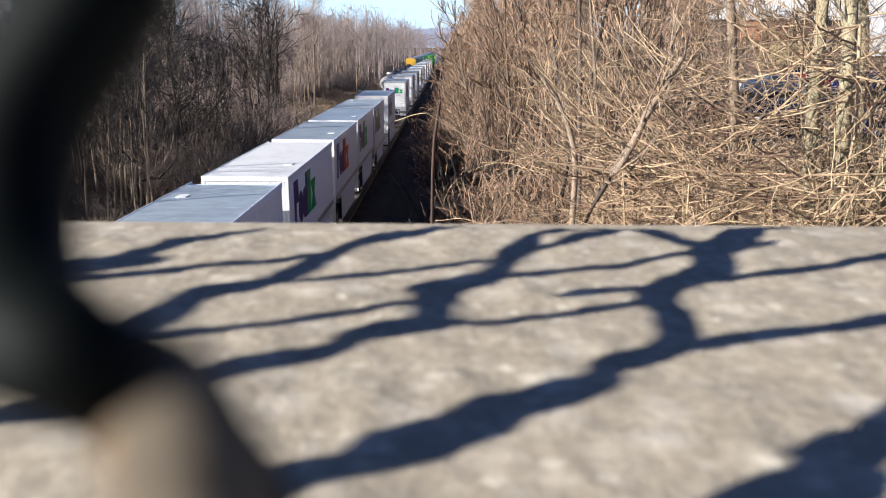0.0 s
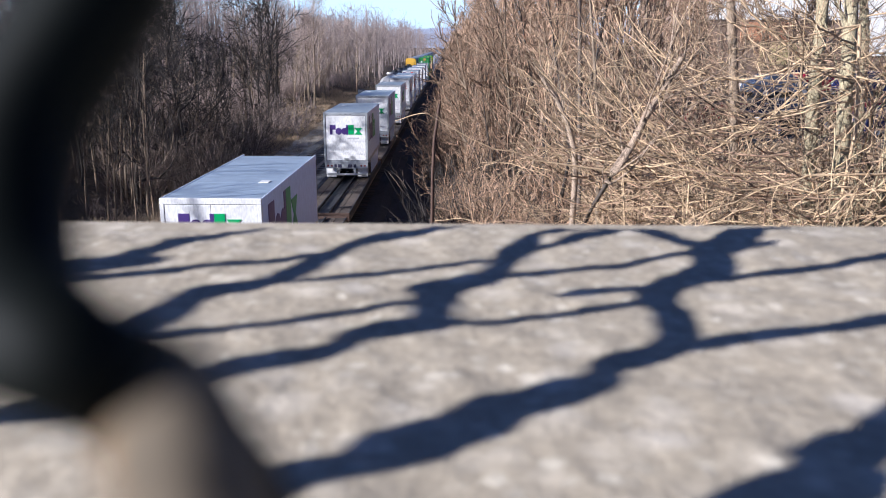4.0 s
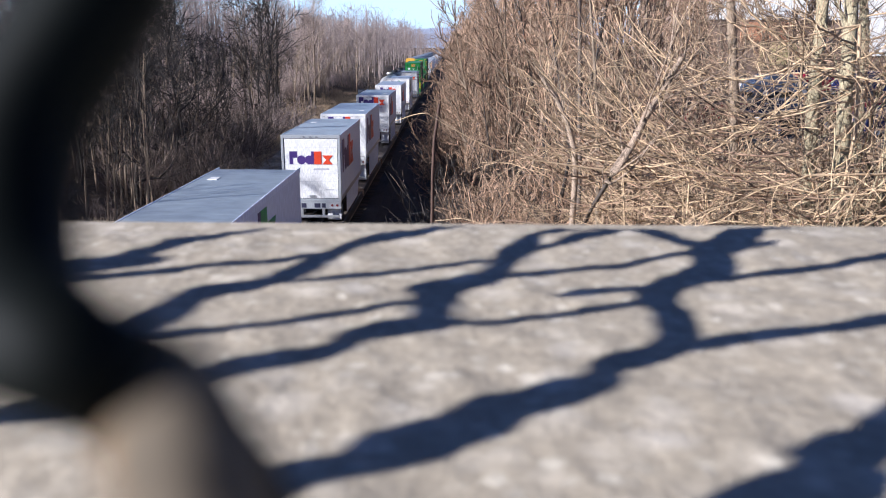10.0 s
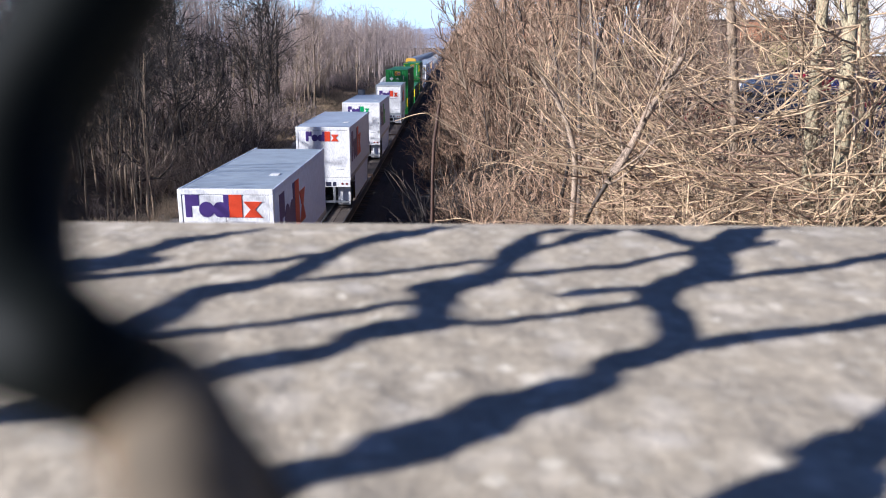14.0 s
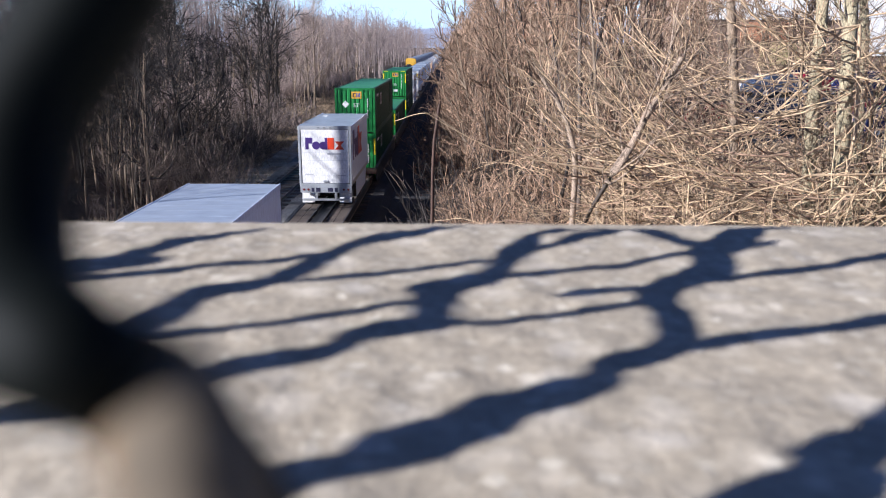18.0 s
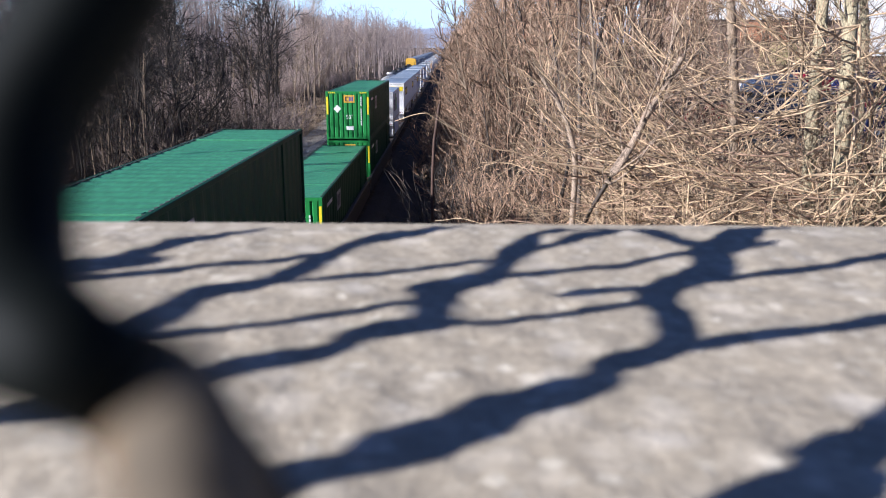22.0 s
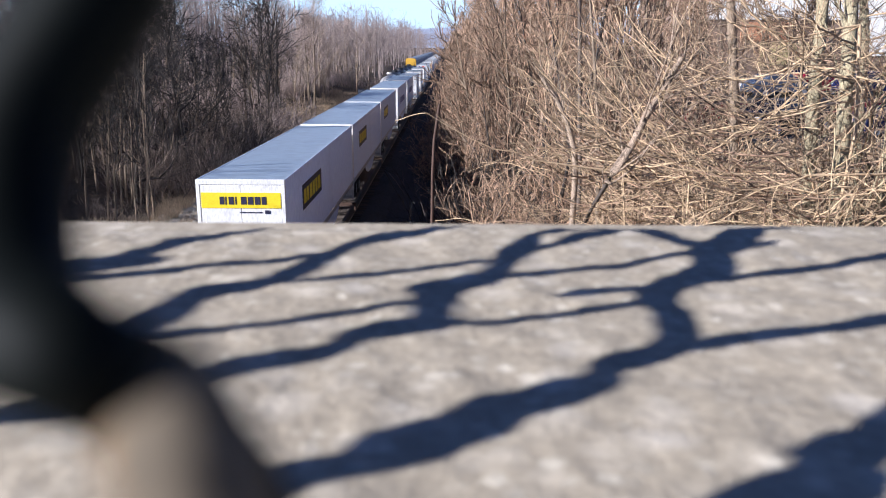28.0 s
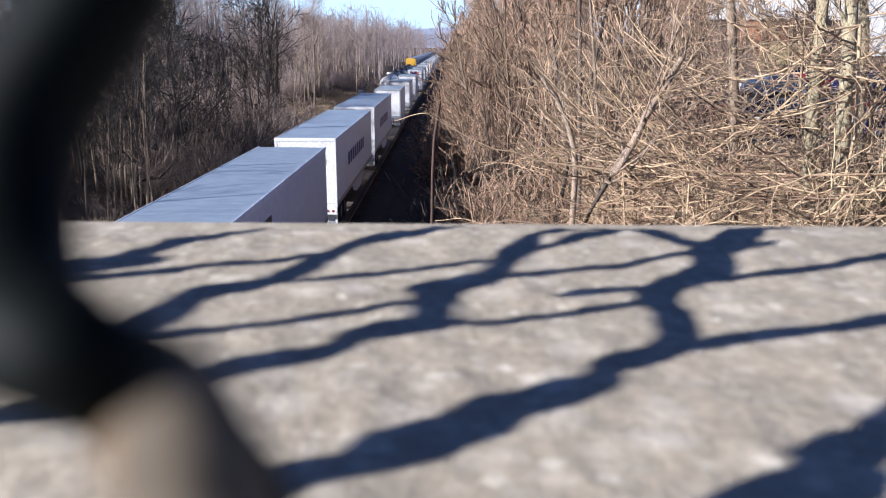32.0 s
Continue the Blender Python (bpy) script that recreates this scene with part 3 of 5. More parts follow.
hanging("", (-1.07, 2.54, 0.034), (-0.96, 2.57, 0.035), (-0.89, 2.61, 0.032), (-0.80, 2.63, 0.033), (-0.70, 2.68, 0.030), (-0.61, 2.71, 0.030), (-0.51, 2.77, 0.030), (-0.41, 2.82, 0.028), (-0.31, 2.87, 0.028), (-0.20, 2.93, 0.027), (-0.09, 3.00, 0.028))
hanging("", (-0.02, 2.74, 0.031), (0.13, 2.74, 0.030), (0.23, 2.76, 0.029), (0.34, 2.81, 0.029), (0.46, 2.85, 0.029), (0.58, 2.90, 0.029), (0.83, 3.01, 0.030))
hanging("", (0.50, 3.07, 0.018), (0.57, 3.11, 0.036), (0.64, 3.14, 0.040), (0.74, 3.16, 0.036), (0.90, 3.21, 0.036))
hanging("", (0.23, 3.34, 0.039), (0.41, 3.37, 0.033), (0.54, 3.43, 0.032), (0.68, 3.49, 0.033), (0.83, 3.54, 0.032), (0.98, 3.63, 0.031), (1.14, 3.72, 0.032), (1.30, 3.80, 0.033))
hanging("", (1.20, 3.31, 0.035), (1.38, 3.37, 0.038), (1.52, 3.40, 0.037), (1.68, 3.47, 0.035), (1.84, 3.54, 0.036), (2.01, 3.62, 0.038), (2.24, 3.74, 0.043), (2.67, 3.93, 0.047))
hanging("", (0.80, 2.52, 0.048), (0.91, 2.54, 0.045), (1.01, 2.57, 0.047), (1.24, 2.64, 0.042), (1.49, 2.72, 0.043), (1.65, 2.80, 0.047), (1.83, 2.88, 0.049), (2.25, 3.08, 0.052))
hanging("", (-1.40, 1.91, 0.042), (-1.22, 1.94, 0.039), (-1.14, 1.96, 0.043), (-1.04, 1.97, 0.044), (-0.91, 2.00, 0.045))
hanging("", (1.72, 4.28, 0.038), (2.07, 4.36, 0.032), (2.71, 4.51, 0.033))
# feet of the thick strands on the parapet, beyond the picture's edge
for a, b in (((-0.39, 1.64), (-1.6, 0.9)), ((-0.86, 2.15), (-2.4, 1.2)), ((-1.10, 2.56), (-2.7, 1.7)), ((-1.75, 3.39), (-3.2, 2.5)), ((0.56, 1.44), (-0.6, 0.6))):
    strand([cast(*a), cast((a[0] + b[0]) / 2, (a[1] + b[1]) / 2, 0.06), cast(*b, 0.02), cast(b[0] - 0.1, b[1] - 0.1, 0.0)], 0.0032, M["wire_rust"], 24)


# ---- the freight train ----
def rolled(t):
    """Metres that the train has gone since the middle of the clip."""
    return 10.5 * (t - 16) - 0.0052 * (t - 16) ** 2


MOVING = []


def on_train(ob, s, low=1.0):
    ob.matrix_basis = pose(RAIL_X, s - rolled(0), 0)
    ob.scale = (1, 1, low)
    MOVING.append((ob, s))
    return ob


W2, ROOF_Z, FLOOR_Z, DECK_Z = 1.295, 5.08, 2.15, 1.08


def logo(parent, place, width, colour, face):
    """A two-coloured mark of five plain solid shapes, across the doors ('rear') or along the right side."""
    u = width / 10.0

    def disc(cx, cz, rx, rz):
        return [(cx + rx * math.cos(a * math.pi / 6), cz + rz * math.sin(a * math.pi / 6)) for a in range(12)]

    def box(a, b, c, d):
        return [(a, c), (b, c), (b, d), (a, d)]

    # each shape is a few convex pieces that abut
    flag = [box(0, 0.8, 0, 3), box(0.8, 1.8, 1.5, 3)]
    block = [box(5.72, 7.4, 0, 3)]
    bow = [[(7.6, 0), (10.0, 0), (9.1, 1.05), (8.5, 1.05)], [(8.5, 1.05), (9.1, 1.05), (10.0, 2.1), (7.6, 2.1)]]
    for k, (shape, mat) in enumerate(((flag, "purple"), ([disc(2.75, 1.02, 1.02, 1.06)], "purple"), ([disc(4.55, 1.02, 0.98, 1.06)], "purple"), ([box(5.0, 5.66, 0, 3)], "purple"), (block, colour), (bow, colour))):
        bm = bmesh.new()
        if face == "rear":
            at = lambda p, q, d: (place[0] + p * u, place[1] - d, place[2] + q * u)
        else:
            at = lambda p, q, d: (place[0] + d, place[1] + p * u, place[2] + q * u * 1.25)
        for piece in shape:
            h = 0.010 + 0.0012 * k
            front, back = [bm.verts.new(at(p, q, h)) for p, q in piece], [bm.verts.new(at(p, q, -0.002)) for p, q in piece]
            n = len(piece)
            bm.faces.new(front)
            for i in range(n):
                bm.faces.new((front[i], back[i], back[(i + 1) % n], front[(i + 1) % n]))
        bmesh.ops.recalc_face_normals(bm, faces=bm.faces[:])
        part("logo_block", bm, M[mat], parent)


def bars(parent, material, specs, label="", name="lettering_bar"):
    for sp in specs:
        part(name, boxes(sp), M[material], parent, label)


def road_wheel(parent, x, y, z, r=0.5, w=0.5):
    wheel = part("wheel", rods(((x - w / 2 + 0.02, y, z), (x + w / 2 - 0.02, y, z), r * 0.55), seg=14), M["alu"], parent)
    bm = loft([[(x + a * w / 2, y + rr * math.cos(k * math.pi / 9), z + rr * math.sin(k * math.pi / 9)) for k in range(18)] for a, rr in ((-1, r * 0.57), (-1, r * 0.9), (-0.8, r), (0.8, r), (1, r * 0.9), (1, r * 0.57))], close=False)
    part("tyre", bm, M["rubber"], wheel)


def trailer_base(thing, L, axles, roof, side, floor=FLOOR_Z):
    """Box, roof, rails, chassis, axles of a road trailer that rides on a flat car; rear end at y = 0."""
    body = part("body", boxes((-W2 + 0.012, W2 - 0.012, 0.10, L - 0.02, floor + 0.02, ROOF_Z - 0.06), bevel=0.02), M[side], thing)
    rings = []
    for k in range(int(L / 0.61) + 1):
        for y, z in ((k * 0.61, 0.0), (k * 0.61 + 0.56, 0.0), (k * 0.61 + 0.585, 0.004)):
            y = 0.06 + y
            if y < L - 0.02:
                rings.append([(-W2 + 0.02, y, ROOF_Z - 0.055), (W2 - 0.02, y, ROOF_Z - 0.055), (W2 - 0.02, y, ROOF_Z - 0.006 + z), (0, y, ROOF_Z + 0.006 + z), (-W2 + 0.02, y, ROOF_Z - 0.006 + z)])
    part("roof", loft(rings), M[roof], thing)
    for sx in (-1, 1):
        a, b = sorted((sx * (W2 - 0.035), sx * (W2 + 0.005)))
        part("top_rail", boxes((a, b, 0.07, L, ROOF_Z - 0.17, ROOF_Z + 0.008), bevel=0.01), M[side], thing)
        part("bottom_rail", boxes((a, b, 0.07, L, floor, floor + 0.2), bevel=0.01), M["alu"], thing)
    for a, b in ((-0.55, -0.42), (0.42, 0.55)):
        part("chassis_rail", boxes((a, b, 0.2, L - 1.2, 1.82, floor + 0.02)), M["black"], thing)
    for y in np.arange(0.3, L - 0.4, 0.9):
        part("cross_member", boxes((-W2 + 0.1, W2 - 0.1, y, y + 0.1, floor - 0.15, floor + 0.018)), M["black"], thing)
    for ay in axles:
        part("axle", rods(((-1.1, ay, DECK_Z + 0.5), (1.1, ay, DECK_Z + 0.5), 0.07)), M["black"], thing)
        for a, b in ((-0.58, -0.4), (0.4, 0.58)):
            part("suspension", boxes((a, b, ay - 0.45, ay + 0.45, DECK_Z + 0.45, 1.9), bevel=0.02), M["black"], thing)
        for sx in (-0.95, 0.95):
            road_wheel(thing, sx, ay, DECK_Z + 0.5)
    for sx in (-0.5, 0.5):
        part("landing_leg", boxes((sx - 0.07, sx + 0.07, L - 2.5, L - 2.34, DECK_Z + 0.25, floor), (sx - 0.15, sx + 0.15, L - 2.56, L - 2.28, DECK_Z + 0.22, DECK_Z + 0.26), bevel=0.01), M["alu"], thing)
    part("hitch_stand", boxes((-0.5, 0.5, L - 1.2, L - 0.7, floor - 0.12, floor), (-0.35, -0.2, L - 1.1, L - 0.8, DECK_Z, floor - 0.1), (0.2, 0.35, L - 1.1, L - 0.8, DECK_Z, floor - 0.1), bevel=0.015), M["rust"], thing)
    return body


def rear_end(thing, frame, mid_seam, fittings=True, floor=FLOOR_Z):
    """Frame, doors, hinges, bumper and lamps of a trailer's rear."""
    fm = M[frame]
    part("door_frame", boxes((-W2, W2, 0.0, 0.12, ROOF_Z - 0.145, ROOF_Z + 0.012), (-W2, -W2 + 0.11, 0, 0.12, floor + 0.12, ROOF_Z - 0.145), (W2 - 0.11, W2, 0, 0.12, floor + 0.12, ROOF_Z - 0.145), (-W2, W2, 0, 0.12, floor - 0.02, floor + 0.12), bevel=0.012), fm, thing)
    for k in range(3 if frame != "white" else 0):
        part("marker_lamp", boxes((-0.33 + k * 0.28, -0.23 + k * 0.28, -0.014, 0.0, ROOF_Z - 0.095, ROOF_Z - 0.06)), M["gap"], thing)
    z0, z1 = floor + 0.12, ROOF_Z - 0.145
    part("door_seal", boxes((-W2 + 0.11, W2 - 0.11, 0.05, 0.10, z0, z1)), M["gap"], thing)
    if mid_seam:
        for sx in (-1, 1):
            door = part("rear_door", boxes((*sorted((sx * (0.012 if fittings else 0.003), sx * (W2 - (0.125 if fittings else 0.114)))), 0.012, 0.06, z0 + 0.012, z1 - 0.012), bevel=0.012), M["white"], thing)
            if not fittings:
                continue
            part("lock_rod", rods(((sx * 0.42, -0.012, z0 + 0.02), (sx * 0.42, -0.012, z1 - 0.02), 0.014), seg=6), M["alu"], door)
            for hz in np.linspace(z0 + 0.25, z1 - 0.25, 4):
                part("hinge", boxes((*sorted((sx * (W2 - 0.30), sx * (W2 - 0.02))), -0.012, 0.012, hz - 0.03, hz + 0.03)), M["alu"], door)
    else:
        door = part("rear_door", boxes((-W2 + 0.135, W2 - 0.135, 0.022, 0.06, z0 + 0.02, z1 - 0.02), bevel=0.01), M["white"], thing)
        for k in range(1, 7):
            zz = z0 + k * (z1 - z0) / 7
            part("door_seam", boxes((-W2 + 0.14, W2 - 0.14, 0.0195, 0.022, zz - 0.004, zz + 0.004)), M["grey_film"], door)
        part("latch", boxes((-0.12, 0.12, -0.01, 0.02, z0 + 0.06, z0 + 0.16), bevel=0.006), M["alu"], door)
    part("sill_plate", boxes((-W2 + 0.02, W2 - 0.02, 0.0, 0.1, floor - 0.34, floor - 0.02), bevel=0.01), fm, thing)
    for sx in (-1, 1):
        for k in range(2):
            x = sx * (W2 - 0.2 - 0.22 * k)
            part("tail_lamp", rods(((x, -0.012, floor - 0.18), (x, 0.01, floor - 0.18), 0.055)), M["light_red"], thing)
        part("mud_flap", boxes((*sorted((sx * 0.62, sx * (W2 - 0.06))), 0.28, 0.30, DECK_Z + 0.18, floor - 0.36), bevel=0.004), M["white"], thing, "white mud flap")
        part("bumper_post", boxes((*sorted((sx * 0.42, sx * 0.54)), 0.02, 0.1, DECK_Z + 0.42, floor - 0.34), bevel=0.01), M["alu"], thing)
    part("bumper", boxes((-W2 + 0.12, W2 - 0.12, 0.0, 0.1, DECK_Z + 0.32, DECK_Z + 0.43), bevel=0.015), M["alu"], thing)
    bars(thing, "ink", [(x, x + w, -0.006, 0.0, floor - 0.29, floor - 0.09) for x, w in ((-0.72, 0.14), (-0.5, 0.22), (0.08, 0.26), (0.42, 0.16))])


def short_trailer(L, frame, colour, top, roof, seam, ground_bar, lw=1.95, lx=0.0, side="white_side"):
    what = {"green_logo": "with purple and green marks", "red_logo": "with purple and orange-red marks", "": "with plain white doors"}[colour]
    t = tagged(new("semi_trailer"), f"short white box trailer {what}", "trailer", "trailers on the freight train")
    floor = FLOOR_Z + (0.38 if frame == "white" else 0.0)
    trailer_base(t, L, (1.0,), roof, side, floor)
    rear_end(t, frame, seam, False, floor)
    # repair plate riveted to the roof near its front
    px, py = (0.8, 2.6) if frame == "white" else (-0.8, L - 2.2)
    part("roof_plate", boxes((px - 0.14, px + 0.14, py - 0.2, py + 0.2, ROOF_Z - 0.004, ROOF_Z + 0.02), bevel=0.008), M["white"], t, "white roof plate")
    # skirts that hang from the side rails down towards the deck
    for sx in (-1, 1):
        high, low = floor + 0.01, DECK_Z + 0.16
        bm = loft([[(sx * (W2 - a), 1.95, high), (sx * (W2 - a), L - 1.1, high), (sx * (W2 - a - 0.02), L - 1.5, low), (sx * (W2 - a - 0.02), 2.1, low)] for a in (0.012, 0.035)])
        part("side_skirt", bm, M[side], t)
    y = 0.014 if seam else 0.024
    if not colour:
        return t
    logo(t, (lx - lw / 2, y, ROOF_Z - top - lw * 0.3), lw, colour, "rear")
    if ground_bar:
        bars(t, "grey_film", [(0.10, 0.78, y - 0.01, y, ROOF_Z - top - 0.82, ROOF_Z - top - 0.74)], "small grey lettering")
    bars(t, "grey_film", [(-1.0, -0.6, y - 0.01, y, floor + 0.55, floor + 0.60), (0.62, 0.98, y - 0.01, y, floor + 0.5, floor + 0.54)], "small grey lettering")
    logo(t, (W2 - 0.008, 0.75, ROOF_Z - 1.75), 3.9, colour, "right")
    return t


def long_trailer(L, roof, kind):
    if kind == "yellow":
        t = tagged(new("semi_trailer"), "long white box trailer with a yellow name panel", "trailer", "trailers on the freight train")
    else:
        t = tagged(new("semi_trailer"), "long plain white box trailer on a flat car", "trailer", "trailers on the freight train")
    trailer_base(t, L, (1.9, 3.15), roof, "white_side")
    rear_end(t, "white", True, False)
    # side skirt with a curved lower edge
    for sx in (-1, 1):
        pts = [(L * 0.36 + (L * 0.34) * k / 10, FLOOR_Z - 0.62 * math.sin(math.pi * min(1, max(0, k / 10))) ** 0.5) for k in range(11)]
        bm = loft([[(sx * (W2 - 0.03), y, FLOOR_Z + 0.02), (sx * (W2 - 0.05), y, FLOOR_Z + 0.02), (sx * (W2 - 0.05), y, min(z, FLOOR_Z)), (sx * (W2 - 0.03), y, min(z, FLOOR_Z))] for y, z in pts])
        part("side_skirt", bm, M["white_side"], t)
    if kind == "yellow":
        zt = ROOF_Z - 0.37
        part("name_panel", boxes((-1.16, 1.16, -0.004, 0.012, zt - 0.46, zt), bevel=0.004), M["yellow"], t, "yellow name panel")
        bars(t, "ink", [(x, x + w, -0.012, -0.004, zt - 0.35, zt - 0.12) for x, w in ((-0.62, 0.13), (-0.46, 0.04), (-0.36, 0.15), (-0.17, 0.04), (0.0, 0.16), (0.2, 0.16), (0.40, 0.16), (0.60, 0.14))], "dark lettering")
        bars(t, "ink", [(-0.05, 0.6, -0.004, 0.012, zt - 0.60, zt - 0.57), (0.68, 0.82, -0.004, 0.012, zt - 0.62, zt - 0.52)])
        part("name_panel", boxes((W2 - 0.004, W2 + 0.004, 2.7, 6.5, ROOF_Z - 1.45, ROOF_Z - 0.62)), M["ink"], t, "dark name panel")
        bars(t, "yellow", [(W2 + 0.004, W2 + 0.009, y, y + w, ROOF_Z - 1.28, ROOF_Z - 0.80) for y, w in ((2.9, 0.42), (3.45, 0.34), (4.0, 0.46), (4.6, 0.4), (5.15, 0.4), (5.7, 0.5))], "yellow lettering")
    else:
        part("reflector", boxes((0.55, 0.85, -0.002, 0.012, ROOF_Z - 1.1, ROOF_Z - 0.85), (0.6, 0.8, -0.002, 0.012, FLOOR_Z + 0.25, FLOOR_Z + 0.5)), M["yellow"], t)
        bars(t, "blue_ink", [(W2 - 0.004, W2 + 0.006, y, y + 0.55, ROOF_Z - 1.7, ROOF_Z - 1.1) for y in np.arange(4.0, 10.5, 0.9)])
    return t


def container(z0, striped, L=16.15, H=2.9):
    """A green corrugated domestic container, its end with ribs towards y = 0."""
    c = tagged(new("shipping_container"), "green corrugated steel container with yellow and white marks", "container", "containers on the freight train")
    w, z1 = W2, z0 + H
    # corrugated sides
    for sx in (-1, 1):
        ring = []
        for k, y in enumerate(np.arange(0.35, L - 0.3, 0.16)):
            d = 0.035 if (k // 2) % 2 else 0.0
            ring.append([(sx * (w - d - 0.012), y, z0 + 0.16), (sx * (w - d - 0.05), y, z0 + 0.16), (sx * (w - d - 0.05), y, z1 - 0.11), (sx * (w - d - 0.012), y, z1 - 0.11)])
        part("side_wall", loft(ring), M["emp_shade"], c)
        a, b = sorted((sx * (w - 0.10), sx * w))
        part("top_rail", boxes((a, b, 0.02, L - 0.02, z1 - 0.12, z1 - 0.002), bevel=0.01), M["emp_shade"], c)
        part("bottom_rail", boxes((a, b, 0.02, L - 0.02, z0, z0 + 0.17), bevel=0.01), M["emp_shade"], c)
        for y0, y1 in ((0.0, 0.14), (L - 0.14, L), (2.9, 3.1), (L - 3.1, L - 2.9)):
            part("corner_post", boxes((*sorted((sx * (w - 0.13), sx * (w + 0.004))), y0, y1, z0 + 0.002, z1 + 0.004), bevel=0.012), M["emp" if y0 == 0 else "emp_shade"], c)
        # dark blocks that stand for the shaded hollows where roof corrugations meet the rail
        part("roof_edge", boxes(*[(*sorted((sx * (w - 0.125), sx * (w - 0.07))), y, y + 0.12, z1 - 0.01, z1 + 0.003) for y in np.arange(0.3, L - 0.3, 0.26)]), M["gap"], c, "scalloped roof edge, its shaded hollows as dark blocks")["kind"] = "stuff"
    # end wall with vertical ribs
    part("end_wall", boxes((-w + 0.12, w - 0.12, 0.05, 0.09, z0 + 0.15, z1 - 0.12)), M["emp"], c)
    for k in range(8):
        x = -w + 0.22 + k * (2 * w - 0.44 - 0.17) / 7
        bm = loft([[(x, 0.05, zz), (x + 0.04, 0.006, zz), (x + 0.19, 0.006, zz), (x + 0.23, 0.05, zz)] for zz in (z0 + 0.16, z1 - 0.13)])
        part("rib", bm, M["emp"], c)
    bars(c, "emp", [(-w + 0.13, w - 0.13, 0.0, 0.12, z0 + 0.10, z0 + 0.17), (-w + 0.13, w - 0.13, 0.0, 0.12, z1 - 0.13, z1)], name="end_frame")
    part("far_end_wall", boxes((-w + 0.13, w - 0.13, L - 0.10, L - 0.04, z0 + 0.01, z1 - 0.01)), M["emp_shade"], c)
    # roof of shallow corrugations
    ring = []
    for k, y in enumerate(np.arange(0.1, L - 0.05, 0.13)):
        d = 0.018 if (k // 2) % 2 else 0.0
        ring.append([(-w + 0.09, y, z1 - 0.05), (w - 0.09, y, z1 - 0.05), (w - 0.09, y, z1 - 0.012 - d), (-w + 0.09, y, z1 - 0.012 - d)])
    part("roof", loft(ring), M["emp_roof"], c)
    for y in (3.0, L - 3.0):
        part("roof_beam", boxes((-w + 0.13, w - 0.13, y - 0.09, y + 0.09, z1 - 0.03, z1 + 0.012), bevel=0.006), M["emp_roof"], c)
    part("floor", boxes((-w + 0.1, w - 0.1, 0.12, L - 0.12, z0 + 0.05, z0 + 0.12)), M["rust"], c)
    y = 0.002
    panel = part("name_panel", boxes((-0.22, 0.42, y - 0.012, y + 0.004, z1 - 0.66, z1 - 0.22)), M["car_yellow"], c, "yellow name panel")
    bars(panel, "rust", [(-0.15, -0.06, y - 0.016, y - 0.012, z1 - 0.58, z1 - 0.30), (-0.06, 0.06, y - 0.0165, y - 0.012, z1 - 0.58, z1 - 0.53), (-0.06, 0.06, y - 0.0165, y - 0.012, z1 - 0.36, z1 - 0.30)])
    bars(panel, "blue_ink", [(0.09, 0.15, y - 0.016, y - 0.012, z1 - 0.58, z1 - 0.30), (0.18, 0.24, y - 0.016, y - 0.012, z1 - 0.56, z1 - 0.34), (0.27, 0.34, y - 0.016, y - 0.012, z1 - 0.58, z1 - 0.30)])
    bm = boxes((-0.165, 0.165, y - 0.012, y + 0.003, -0.165, 0.165))
    bmesh.ops.rotate(bm, verts=bm.verts[:], cent=(0, 0, 0), matrix=Matrix.Rotation(radians(45), 3, "Y"))
    bmesh.ops.translate(bm, verts=bm.verts[:], vec=(-0.62, 0, z1 - 1.02))
    part("placard", bm, M["white"], c, "white diamond placard")
    me = words("53'", 0.34)
    num = part("number", me, M["white"], c, "white painted length mark")
    num.location, num.rotation_euler = (-0.12, -0.004, z1 - (1.62 if striped else 1.2)), (radians(90), 0, 0)
    part("data_plate", boxes((-0.1, 0.34, y - 0.012, y + 0.003, z1 - 2.28, z1 - 2.05)), M["white"], c)
    drop = 0.0 if striped else 0.36
    bars(c, "white", [(0.775, 0.835, y - 0.012, y + 0.003, z1 - drop - 0.42 - 0.145 * k - (0.12 if k > 3 else 0), z1 - drop - 0.31 - 0.145 * k - (0.12 if k > 3 else 0)) for k in range(11 if striped else 8)], "white upright row of marks")
    if striped:
        for x in (-w + 0.16, w - 0.55):
            bars(c, "yellow", [(x + 0.11 * k, x + 0.11 * k + 0.07, -0.004, 0.0, z1 - 0.11, z1 - 0.04) for k in range(4)], name="hazard_stripe")
    for sx in ((-1, 1) if striped else (1,) if z0 < 1 else ()):
        part("reflector_strip", boxes((*sorted((sx * (w - 0.13), sx * (w - 0.03))), -0.006, 0.0, z1 - 1.35, z1 - 0.32)), M["yellow"], c, "yellow strip on the corner post")
    part("name_panel", boxes((w - 0.004, w + 0.006, 3.9, 5.0, z1 - 1.3, z1 - 0.5)), M["frame_dark"], c, "yellow name panel greyed as in shade")
    bars(c, "ink", [(w + 0.006, w + 0.011, 4.02 + 0.3 * k, 4.24 + 0.3 * k, z1 - 1.15, z1 - 0.65) for k in range(3)])
    bars(c, "white", [(w - 0.004, w + 0.006, 1.2 + 0.2 * k, 1.33 + 0.2 * k, z1 - 0.6, z1 - 0.45) for k in range(7)])
    return c


def words(text, size):
    cu = bpy.data.curves.new("words", "FONT")
    cu.body, cu.size, cu.extrude = text, size, 0.004
    ob = new("words", cu)
    me = bpy.data.meshes.new_from_object(ob.evaluated_get(bpy.context.evaluated_depsgraph_get()))
    bpy.data.objects.remove(ob)
    return me


